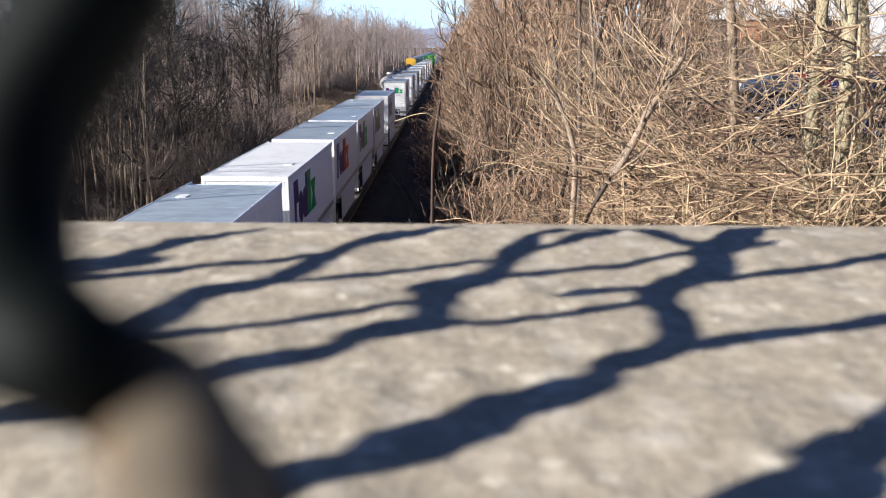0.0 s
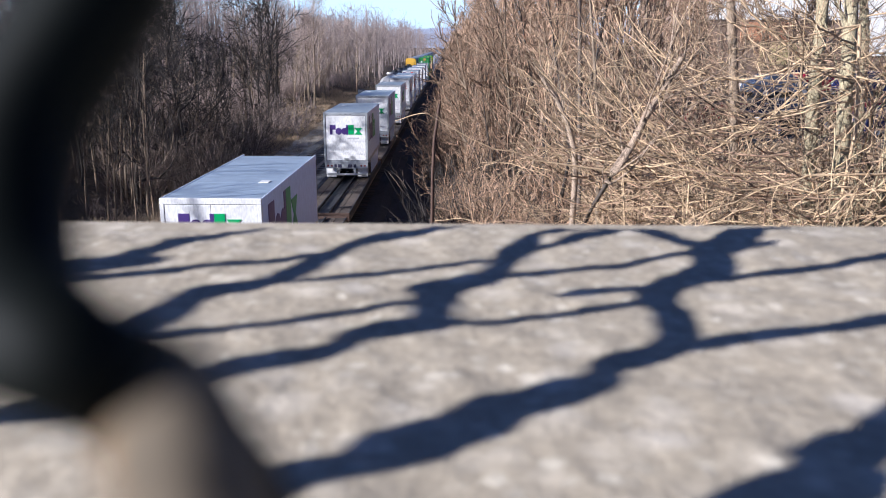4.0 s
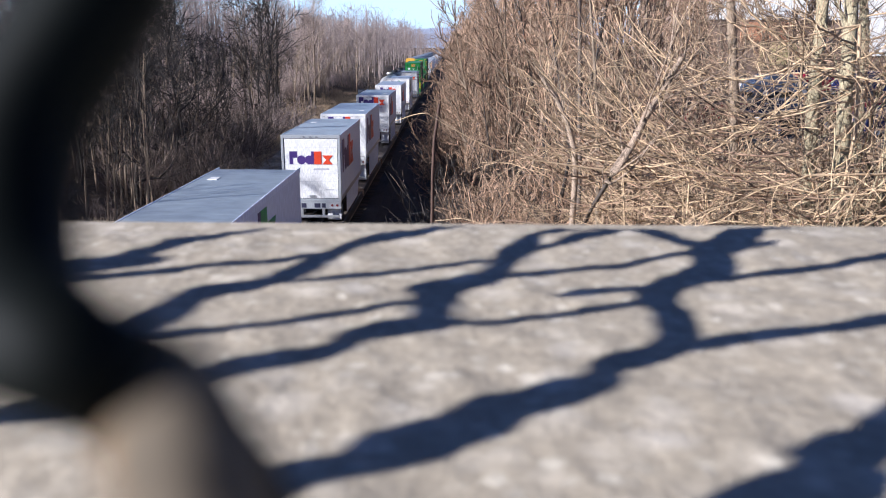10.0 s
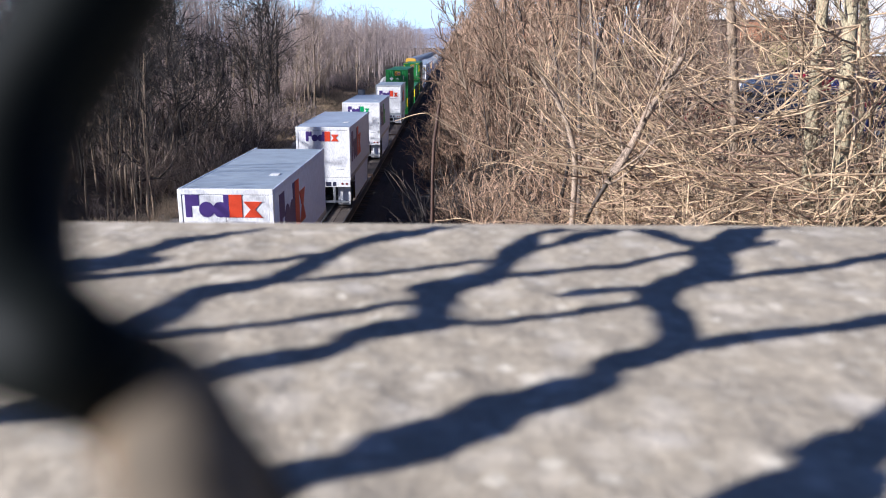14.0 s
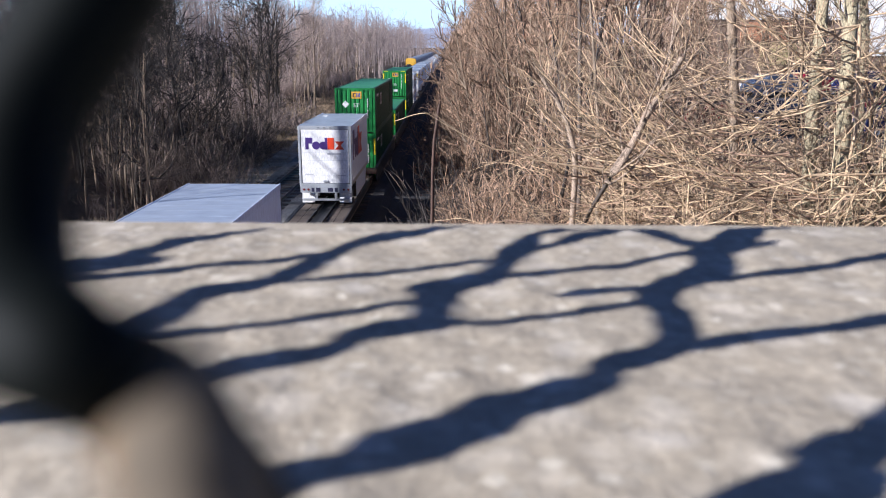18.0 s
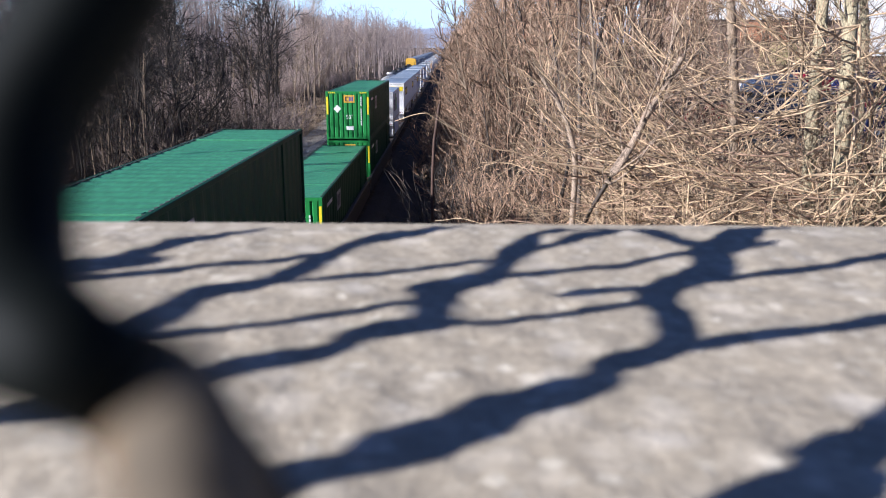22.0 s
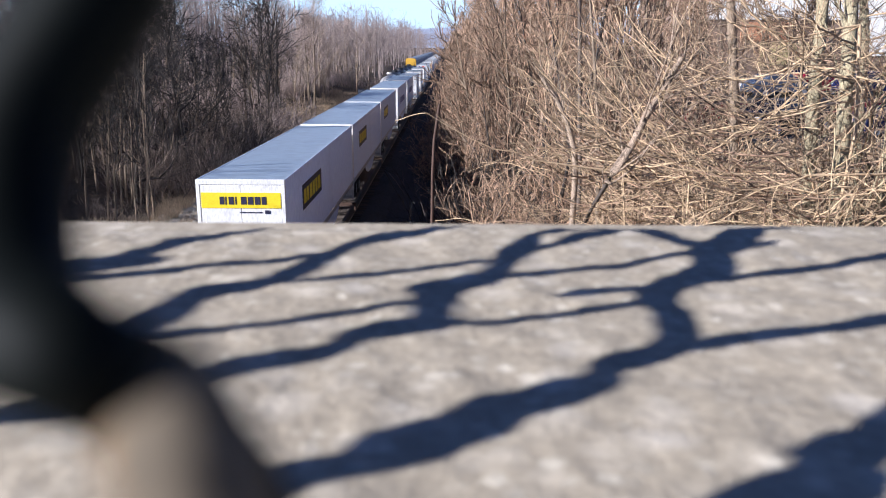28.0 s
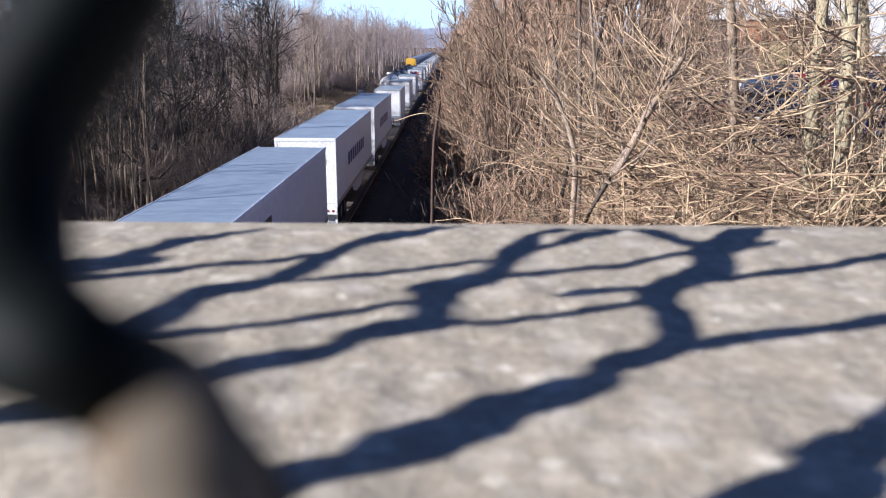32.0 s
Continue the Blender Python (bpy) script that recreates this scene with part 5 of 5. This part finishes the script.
def _left_edge(r):
    y = 28 + 170 * r.random() ** 1.3
    x = (-15.4 - abs(r.normal(0, 1.6)) if r.random() < 0.9 else r.uniform(-15.6, -12.9)) - (6 * r.random() if 95 < y < 160 else 0)
    return (x, y, float(ground_z(x, y)) - 0.02)


def _left_bank(r):
    x, y = r.uniform(-22.5, -16.5), r.uniform(60, 77)
    return (x, y, float(ground_z(x, y)) - 0.02)


def _slope(r):
    y = r.uniform(15, 38.5)
    x = y * r.uniform(0.34, 0.6)
    return (x, y, float(ground_z(x, y)) - 0.02)


def _right_edge(r):
    y = 28 + 120 * r.random() ** 1.3
    x = -0.4 + abs(r.normal(0, 1.2))
    return (x, y, float(ground_z(x, y)) - 0.02)


tagged(part("dry_grass", tufts(1, 5200, _left_edge, 0.55), M["grass"]), "dry straw-coloured grass along the siding", "grass", kind="stuff")
tagged(part("dry_grass", tufts(3, 700, _left_bank, 0.5), M["grass"]), "dry tan grass on the bank across the line", "grass", kind="stuff")
tagged(part("dry_grass", tufts(4, 2600, _slope, 0.5), M["grass"]), "dry tan grass on the slope below the parking lot", "grass", kind="stuff")
tagged(part("dry_grass", tufts(2, 1500, _right_edge, 0.6), M["grass"]), "dry straw-coloured grass below the thicket", "grass", kind="stuff")


# far woods on both sides of the line and across its end
def far_woods(seed, n, place, h, label):
    r = np.random.default_rng(seed)
    base = np.array([place(r) for _ in range(n)])
    H = h * r.uniform(0.7, 1.15, n)
    m = 5
    t = np.zeros((n, m, 3))
    t[:, 0] = base
    for s in range(1, m):
        t[:, s] = t[:, s - 1] + np.stack([r.normal(0, 0.25, n), r.normal(0, 0.25, n), H / (m - 1)], 1)
    rad = 0.16 * np.linspace(1, 0.25, m)[None, :] * np.ones((n, 1))
    a = grow(r, t, rad, n * 9, 0.25, 1.0, h * 0.34, 45, 0.15, 4, 0.15, 0.08)
    b = grow(r, *a, n * 18, 0.15, 1.0, h * 0.18, 42, 0.08, 2, 0.2, 0.05, 0.5)
    a, b = (a[0], np.maximum(a[1], 0.04)), (b[0], np.maximum(b[1], 0.035))
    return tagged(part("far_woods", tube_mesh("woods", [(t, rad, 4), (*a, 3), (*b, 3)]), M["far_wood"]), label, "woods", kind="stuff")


def _at(x0, x1, y0, y1):
    def place(r):
        x, y = r.uniform(x0, x1), r.uniform(y0, y1)
        return (x, y, float(ground_z(x, y)) - 0.3)
    return place


far_woods(11, 420, _at(-75, -19, 190, 420), 17, "bare brown woods beside the line")
far_woods(12, 420, _at(-95, -20, 420, 860), 23, "distant bare brown woods beside the line")
far_woods(16, 260, _at(-85, -46, 125, 190), 19, "bare woods, seen and unseen, behind the first trees")
far_woods(17, 80, _at(-78, -50, 13, 40), 14, "unseen bare woods added to shade the trees in view")
far_woods(18, 70, _at(-72, -46, 34, 62), 13.5, "bare woods, seen and unseen, behind the first trees")
far_woods(13, 260, _at(1.0, 26, 205, 420), 12, "bare tan woods beside the line")
far_woods(14, 260, _at(0, 50, 420, 860), 14, "distant bare woods beside the line")
far_woods(15, 320, _at(-120, 120, 880, 960), 26, "distant bare woods across the end of the line")

# pale sky low over the horizon, and a blue ridge
_glow = bpy.data.materials.new("pale_horizon_sky")
_glow.use_nodes = True
_nt = _glow.node_tree
_em = _nt.nodes.new("ShaderNodeEmission")
_em.inputs["Color"].default_value, _em.inputs["Strength"].default_value = (0.66, 0.86, 1.0, 1), 0.58
_nt.links.new(_em.outputs["Emission"], _nt.nodes["Material Output"].inputs["Surface"])
tagged(part("backdrop", sheet("backdrop", np.linspace(-4400, 4400, 9), np.array([4700.0, 4750.0]), lambda X, Y: (Y - 4700) * 12 - 20), _glow), "pale blue sky low over the horizon", "sky", kind="structure")


def ridge(x, y, z):
    return [(x, 4000, -5), (x, 4000, z), (x, 4300, z * 0.6), (x, 4300, -5)]


tagged(part("backdrop", loft([ridge(x, 4000, 95 + 14 * math.sin(x / 700) + 8 * math.sin(x / 260 + 1)) for x in range(-3600, 3601, 150)]), M["hill"]), "hazy blue ridge on the horizon", "hill", kind="structure")


# ---- near branches on the embankment ----
def near_tree(x, y, h, r, seed, label, lean=0.03, bark="bark_olive"):
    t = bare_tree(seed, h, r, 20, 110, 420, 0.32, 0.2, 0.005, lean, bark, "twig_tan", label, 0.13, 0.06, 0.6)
    t.matrix_basis = pose(x, y, float(ground_z(x, y)))
    return t


near_tree(6.98, 13.5, 9.5, 0.17, 201, "straight tan-barked tree close to the bridge", 0.004)
near_tree(7.12, 14.6, 8.6, 0.17, 202, "straight tan-barked tree close to the bridge", 0.01)
near_tree(8.9, 16.5, 9.0, 0.13, 203, "slender tan-barked tree close to the bridge")
near_tree(5.62, 16.0, 9.5, 0.14, 204, "slender tan-barked tree close to the bridge", 0.01, "bark_tan")
near_tree(7.62, 13.6, 7.1 - float(ground_z(7.62, 13.6)), 0.19, 206, "short tan-barked trunk close to the bridge", 0.01)


def leaning_tree(points, r, seed, label, bark="bark_pale", base=0):
    """A trunk that leans through the thicket along a few points, with boughs and twigs."""
    g = np.random.default_rng(seed)
    p = np.array(points, float)[None]
    n = p.shape[1]
    rad = r * np.linspace(1, 0.6, n)[None]
    b = grow(g, p, rad, 16, 0.3, 1.0, 2.6, 45, 0.1, 5, 0.2, r * 0.2)
    c = grow(g, *b, 90, 0.1, 1.0, 0.9, 42, 0.05, 3, 0.2, 0.009, 0.5)
    t = tagged(new("tree"), label, "tree", "bare trees along the railway")
    part("trunk", tube_mesh("trunk", [(p[:, base:], rad[:, base:], 9), (*b, 5)]), M[bark], t)
    if base:
        part("trunk_base", tube_mesh("trunk_base", [(p[:, :base + 1], rad[:, :base + 1] * 0.5, 9)]), M["bark"], t, "thin dark trunk base")
    part("crown", tube_mesh("crown", [(*c, 3)]), M["cane"], t)
    return t


leaning_tree([(2.85, 16.4, float(ground_z(2.85, 16.4)) - 0.3), (2.8, 15.6, 5.3), (2.68, 13.9, 6.1), (2.58, 12.40, 6.72), (2.66, 12.40, 6.90), (2.95, 12.40, 7.36), (3.11, 12.40, 7.76), (3.31, 12.44, 8.10), (3.64, 12.48, 8.68)], 0.084, 401, "leaning pale-barked trunk in the thicket", base=3)
leaning_tree([(2.5, 15.2, float(ground_z(2.5, 15.2)) - 0.3), (2.42, 14.7, 5.4), (2.36, 14.20, 6.67), (2.30, 14.20, 7.08), (2.17, 14.20, 7.49), (1.95, 14.20, 7.94), (1.69, 14.28, 8.30)], 0.064, 402, "pale leaning trunk in the thicket")
leaning_tree([(4.2, 24.0, float(ground_z(4.2, 24)) - 0.3), (4.12, 24.0, 4.6), (4.06, 24.0, 6.2), (3.98, 24.0, 8.0), (3.9, 24.1, 9.6), (3.84, 24.1, 10.8)], 0.085, 403, "upright grey trunk in the thicket", "bark")
leaning_tree([(4.6, 23.0, float(ground_z(4.6, 23)) - 0.3), (4.5, 23.0, 5.2), (4.4, 23.0, 6.8), (4.2, 23.0, 8.5), (4.0, 23.1, 10.2)], 0.06, 404, "upright pale trunk in the thicket", "bark_tan")


leaning_tree([(-24.0, 29.8, float(ground_z(-24.0, 29.8)) - 0.3), (-24.0, 29.8, 4.0), (-24.03, 29.8, 8.0), (-24.05, 29.8, 12.0), (-24.0, 29.85, 16.0)], 0.2, 405, "stout bare tree beside the bridge's end", "bark")


def arching(seed, n, spread, reach, h):
    """Long canes that rise and arch over, with side shoots."""
    r = np.random.default_rng(seed)
    m = 9
    p = np.zeros((n, m, 3))
    p[:, 0, :2] = r.normal(0, spread, (n, 2))
    a = r.uniform(0, 2 * np.pi, n)
    d = np.stack([np.cos(a) * 0.7, np.sin(a) * 0.7, np.ones(n) * r.uniform(0.5, 1.6, n)], 1)
    ln = reach * r.uniform(0.6, 1.2, n)
    for s in range(1, m):
        d = d / np.linalg.norm(d, axis=1, keepdims=True) + np.array([0, 0, -0.15]) + r.normal(0, 0.10, (n, 3))
        d /= np.linalg.norm(d, axis=1, keepdims=True)
        p[:, s] = p[:, s - 1] + d * (ln / (m - 1))[:, None]
    p[:, :, 2] += h
    rad = 0.0165 * r.uniform(0.5, 1.3, n)[:, None] * np.linspace(1, 0.3, m)[None, :]
    b = grow(r, p, rad, n * 5, 0.1, 1.0, reach * 0.36, 35, -0.04, 6, 0.14, 0.011)
    c = grow(r, *b, n * 9, 0.1, 1.0, reach * 0.14, 40, 0.0, 3, 0.2, 0.0055)
    f = np.linspace(0, 1, 6)[None, :, None]
    foot = p[:, :1] * np.array([0.35, 0.35, 0]) + r.normal(0, 1.0, (n, 1, 3)) * np.array([1, 1, 0]) + np.array([0, 0, -0.3])
    bend = r.normal(0, 0.22, (n, 6, 3)) * np.array([1, 1, 0]) * np.sin(np.pi * f)
    s0 = foot * (1 - f) + p[:, :1] * f + bend + (p[:, 1:2] - p[:, :1]) * np.array([-0.6, -0.6, 0]) * np.sin(np.pi * f)
    sr = np.repeat(rad[:, :1], 6, 1) * np.linspace(0.9, 1.0, 6)[None, :]
    b = (b[0], np.maximum(b[1], 0.006))
    return tube_mesh("canes", [(s0, sr, 5), (p, rad, 5)]), tube_mesh("shoots", [(*b, 4), (*c, 3)])


_rows = [(4.9, 12.5, 16, 3.8, 3.0), (8.0, 13.0, 16, 5.4, 3.0), (7.4, 14.0, 10, 5.8, 5.4), (4.4, 15.8, 28, 5.2, 3.8), (9.2, 14.6, 22, 5.8, 5.0), (6.2, 12.2, 16, 4.6, 2.2), (4.0, 14.5, 26, 3.4, 2.8), (3.3, 16.4, 16, 3.0, 1.6), (3.1, 13.8, 24, 2.2, 3.2), (8.8, 13.8, 16, 4.4, 3.0), (6.0, 16.5, 26, 4.6, 1.0), (4.6, 19.0, 18, 4.6, 2.4), (8.0, 18.0, 12, 2.6, 0.2), (8.6, 21.0, 26, 2.4, 0.3), (10.2, 25.5, 30, 2.4, 0.3), (7.4, 17.2, 26, 2.0, 0.2), (9.0, 19.2, 26, 2.0, 0.2), (7.0, 15.2, 20, 1.8, 0.2), (5.6, 23.0, 36, 4.8, 2.0),
         (10.5, 16.0, 20, 4.8, 2.6), (11.5, 20.0, 16, 4.4, 1.0), (7.5, 24.5, 34, 4.6, 2.4), (12.5, 25.0, 14, 3.6, 0.4), (6.6, 28.5, 34, 4.4, 1.8)]
for k, (x, y, n, reach, h) in enumerate(_rows):
    turn = k * 47
    low = x / y < 0.18
    canes, shoots = arching(300 + k, 16 if low else n, 0.8, reach, h)
    ob = tagged(new("arching_shrub"), "golden arching bare canes close to the bridge", "shrub", "arching shrubs")
    tagged(part("cane_clump", canes, M["twig_tan"] if k % 3 == 0 or low else M["cane"], ob), kind="stuff")
    tagged(part("shoot_tangle", shoots, M["twig_tan"] if low else M["cane"], ob), kind="stuff")
    ob.matrix_basis = pose(x, y, float(ground_z(x, y)), 0, 0, turn)



def sweeping(seed, root, ends, r):
    """Long boughs that leave one stem and sweep outwards, with side shoots."""
    g = np.random.default_rng(seed)
    n = 10
    f = np.linspace(0, 1, n)[:, None]
    paths = []
    for a, b, sag in ends:
        a, b = np.array(a), np.array(b)
        p = a * (1 - f) + b * f + np.array([0, 0, -sag]) * np.sin(np.pi * f) + g.normal(0, 0.05, (n, 3)) * np.sin(np.pi * f)
        paths.append(p)
    p = np.array(paths)
    rad = r * g.uniform(0.6, 1.15, len(paths))[:, None] * np.linspace(1, 0.4, n)[None]
    b = grow(g, p, rad, len(paths) * 7, 0.15, 1.0, 1.9, 32, -0.04, 6, 0.12, 0.010)
    c = grow(g, *b, len(paths) * 12, 0.1, 1.0, 0.6, 38, 0.0, 3, 0.2, 0.006)
    b = (b[0], np.maximum(b[1], 0.0045))
    stem = np.linspace((root[0], root[1], float(ground_z(root[0], root[1])) - 0.3), root, 6)[None] + g.normal(0, 0.12, (1, 6, 3)) * np.array([[[0], [1], [1], [1], [1], [0]]])
    ob = tagged(new("arching_shrub"), "long pale boughs that sweep over the thicket", "shrub", "arching shrubs")
    part("stem", tube_mesh("stem", [(stem, np.full((1, 6), r * 1.1), 7)]), M["cane"], ob)
    tagged(part("bough_clump", tube_mesh("boughs", [(p, rad, 6)]), M["cane"], ob), kind="stuff")
    tagged(part("shoot_tangle", tube_mesh("shoots", [(*b, 4), (*c, 3)]), M["cane"], ob), kind="stuff")


_r = (6.55, 12.9, 9.2)
sweeping(501, _r, [(_r, (3.3, 12.6, 10.1), 0.5), (_r, (2.9, 13.4, 9.1), 0.75), ((6.5, 12.9, 8.7), (3.6, 11.8, 8.55), 0.35), ((6.6, 12.9, 8.4), (8.6, 12.0, 9.0), 0.3), ((6.5, 12.9, 8.0), (4.0, 12.2, 7.2), -0.2),
                   ((6.5, 12.9, 8.9), (4.6, 11.7, 9.9), 0.2)], 0.024)
_r = (7.0, 11.9, 7.0)
sweeping(502, _r, [(_r, (3.6, 11.5, 6.3), -0.25), (_r, (4.4, 11.4, 5.6), -0.1), ((7.0, 11.9, 6.4), (4.9, 11.0, 6.6), 0.3), ((7.0, 11.9, 6.7), (3.4, 12.6, 7.3), 0.2), ((7.0, 11.9, 6.2), (8.2, 10.8, 7.4), 0.1)], 0.021)
_r = (4.2, 13.4, 6.9)
sweeping(503, _r, [(_r, (1.6, 13.6, 8.6), -0.1), ((4.2, 13.4, 6.6), (2.2, 12.6, 9.3), -0.35), ((4.2, 13.4, 5.0), (5.8, 12.8, 5.4), -0.4), ((4.2, 13.4, 5.7), (6.2, 12.2, 6.2), -0.3), ((4.2, 13.4, 5.9), (1.5, 13.0, 7.2), -0.35)], 0.017)

def upsweep(seed, root, n, reach, r=0.017):
    """Long canes that leave a low bough almost level and curve upwards, with side shoots."""
    g = np.random.default_rng(seed)
    m = 10
    f = np.linspace(0, 1, m)[None, :]
    side = np.where(g.random(n) < 0.78, -1.0, 1.0)[:, None]
    ln = (reach * g.uniform(0.55, 1.15, n))[:, None]
    x = root[0] + g.normal(0, 0.5, n)[:, None] + side * ln * f
    y = root[1] + g.normal(0, 0.45, n)[:, None] + g.normal(0, 0.5, n)[:, None] * f
    z = root[2] + g.normal(0, 0.38, n)[:, None] + g.normal(-0.12, 0.16, n)[:, None] * ln * f + g.uniform(0.15, 1.05, n)[:, None] * ln * f ** g.uniform(1.6, 2.6, n)[:, None]
    p = np.stack([x, y, z], -1) + g.normal(0, 0.018, (n, m, 3))
    rad = r * g.uniform(0.55, 1.25, n)[:, None] * np.linspace(1, 0.35, m)[None]
    b = grow(g, p, rad, n * 4, 0.15, 1.0, reach * 0.32, 30, 0.03, 6, 0.12, 0.011)
    b = (b[0], np.maximum(b[1], 0.006))
    # stems that carry the canes
    k = 6
    foot = np.array([root[0], root[1], float(ground_z(root[0], root[1])) - 0.3])
    q = np.linspace(0, 1, 6)[None, :, None]
    s0 = (foot + np.array([0, 0.9, 0]) + g.normal(0, 0.5, (n, 1, 3)) * np.array([1, 1, 0])) * (1 - q) + p[:, :1] * q + g.normal(0, 0.17, (n, 6, 3)) * np.sin(np.pi * q)
    ob = tagged(new("arching_shrub"), "golden bare canes that curve upwards close to the bridge", "shrub", "arching shrubs")
    tagged(part("cane_clump", tube_mesh("canes", [(p, rad, 5), (s0[::k], np.repeat(rad[::k, :1] * 0.7, 6, 1), 5)]), M["cane" if seed % 2 else "twig_tan"], ob), kind="stuff")
    tagged(part("shoot_tangle", tube_mesh("shoots", [(*b, 4)]), M["cane"], ob), kind="stuff")


for k, (root, n, reach) in enumerate((((5.6, 12.8, 7.1), 15, 3.4), ((4.4, 13.4, 6.9), 22, 3.0), ((6.4, 12.6, 6.3), 12, 3.2), ((6.6, 13.0, 8.5), 12, 3.2), ((3.8, 14.5, 6.4), 18, 2.4), ((5.0, 14.6, 6.2), 18, 2.8))):
    upsweep(520 + k, root, n, reach)

# dark broken trunk at the edge of the cinder path
for x, y, h, r in ((-0.3, 24.0, 7.45, 0.065), (-0.05, 62.0, 6.2, 0.10)):
    rr = np.random.default_rng(int(y))
    t = trunk_path(rr, h + 0.4, 0.004, r, 8, 0.7)
    post = tagged(new("wooden_post"), "dark brown weathered post in the thicket", "post", "posts")
    part("shaft", tube_mesh("shaft", [(*t, 9)]), M["rust"], post)
    post.matrix_basis = pose(x, y, float(ground_z(x, y)))


# ---- parking lot and building beyond the thicket ----
def parked_car(x, y, turn, paint, label):
    c = tagged(new("car"), label, "car", "cars in the parking lot")
    prof = [(-2.25, 0.35), (-2.28, 0.75), (-2.1, 0.92), (-1.2, 1.0), (-0.55, 1.42), (0.9, 1.45), (1.65, 1.02), (2.15, 0.95), (2.27, 0.7), (2.25, 0.35)]
    rings = []
    for w, k in ((-0.9, 0.94), (-0.86, 1.0), (0.86, 1.0), (0.9, 0.94)):
        rings.append([(a, w * (0.80 if z > 1.2 else 1.0), 0.35 + (z - 0.35) * k) for a, z in prof])
    part("body", loft(rings), M[paint], c)
    for sy in (-1, 1):
        bm = loft([[(-0.98, sy * 0.885, 1.03), (-0.5, sy * 0.76, 1.34), (0.82, sy * 0.76, 1.37), (1.35, sy * 0.885, 1.05)], [(-0.98, sy * 0.865, 1.03), (-0.5, sy * 0.74, 1.34), (0.82, sy * 0.74, 1.37), (1.35, sy * 0.865, 1.05)]])
        part("side_window", bm, M["window"], c)
        for ax in (-1.4, 1.4):
            wheel = part("wheel", rods(((ax, sy * 0.72, 0.32), (ax, sy * 0.91, 0.32), 0.2), seg=14), M["alu"], c)
            part("tyre", rods(((ax, sy * 0.70, 0.32), (ax, sy * 0.90, 0.32), 0.32), seg=18), M["rubber"], wheel)
        part("headlight", boxes((2.2, 2.3, *sorted((sy * 0.45, sy * 0.8)), 0.68, 0.82), bevel=0.02), M["car_white"], c)
        part("tail_lamp", boxes((-2.31, -2.22, *sorted((sy * 0.5, sy * 0.82)), 0.72, 0.88), bevel=0.02), M["light_red"], c)
    part("windscreen", boxes((1.15, 1.2, -0.66, 0.66, 1.08, 1.32), bevel=0.01), M["window"], c)
    c.matrix_basis = pose(x, y, LOT_Z + 0.004 + (TERRACE if y > 50 else 0), 0, 0, turn)
    return c


LOT_Z, TERRACE = 4.35, 1.5
tagged(part("parking_lot", boxes((14.5, 60, 39, 92, LOT_Z - 1.2, LOT_Z)), M["asphalt"]), "grey asphalt parking lot", "parking lot", kind="structure")
tagged(part("parking_lot", boxes((14.6, 60, 48.5, 91.9, LOT_Z - 1.0, LOT_Z + TERRACE)), M["asphalt"]), "grey asphalt upper parking lot", "parking lot", kind="structure")
for x, y, turn, size, paint, label in ((18.3, 42.6, 205, 1.28, "car_black", "black sport utility car parked in the lot"), (16.0, 45.5, 15, 1.0, "car_red", "red car parked in the lot"), (20.2, 46.2, 205, 1.0, "car_white", "white car parked in the lot"), (23.6, 52.5, 15, 1.0, "car_red", "red car parked in the lot"),
                                       (20.9, 50.6, 195, 1.0, "car_silver", "dark silver car parked in the lot"), (25.2, 46.8, 20, 1.0, "car_red", "red car parked in the lot"), (23.4, 42.2, 200, 1.0, "car_blue", "dark blue car parked in the lot"), (27.6, 52.0, 195, 1.1, "car_blue", "dark blue car parked in the lot"), (31.5, 57, 190, 1.0, "car_blue", "dark blue car parked in the lot"),
                                       (34.0, 61, 15, 1.0, "car_red", "red car parked in the lot"), (26.8, 59.0, 195, 1.0, "car_blue", "dark blue car parked in the lot")):
    parked_car(x, y, turn, paint, label).scale = (size, size, size)

b = tagged(new("building"), "low brown brick building with white cladding above", "building")
part("wall", boxes((26, 75, 88.5, 110, LOT_Z - 0.6, 16.0)), M["brick_dark"], b)
part("cladding", boxes((25.9, 46, 88.3, 88.496, 11.9, 16.0)), M["building"], b, "white cladding")
part("cladding", boxes((46.01, 75, 88.3, 88.496, 8.1, 16.0)), M["building"], b, "white cladding")
part("brick_panel", boxes((32, 37.5, 88.3, 88.496, 9.6, 11.6)), M["brick"], b, "orange-brown brick panel")
part("wall_panel", boxes((34.3, 39.6, 88.3, 88.496, 6.9, 9.5)), M["tan_wall"], b, "tan wall panel")
part("roof", boxes((25.6, 75.4, 88.1, 110.4, 16.0, 16.35)), M["car_grey"], b)
for k in range(7):
    x = 48.5 + k * 3.4
    win = part("window", boxes((x, x + 2.2, 88.44, 88.497, LOT_Z + 1.2, LOT_Z + 3.2)), M["window"], b)
    part("lintel", boxes((x - 0.1, x + 2.3, 88.36, 88.438, LOT_Z + 3.2, LOT_Z + 3.32)), M["alu"], win)
    part("sill", boxes((x - 0.1, x + 2.3, 88.30, 88.438, LOT_Z + 1.08, LOT_Z + 1.2)), M["alu"], win)


# ---- what moves ----
def motions():
    for ob, s in MOVING:
        walk(ob, [(t, pose(RAIL_X, s - rolled(t), 0)) for t in (0, 8, 16, 24, 32)])


motions()
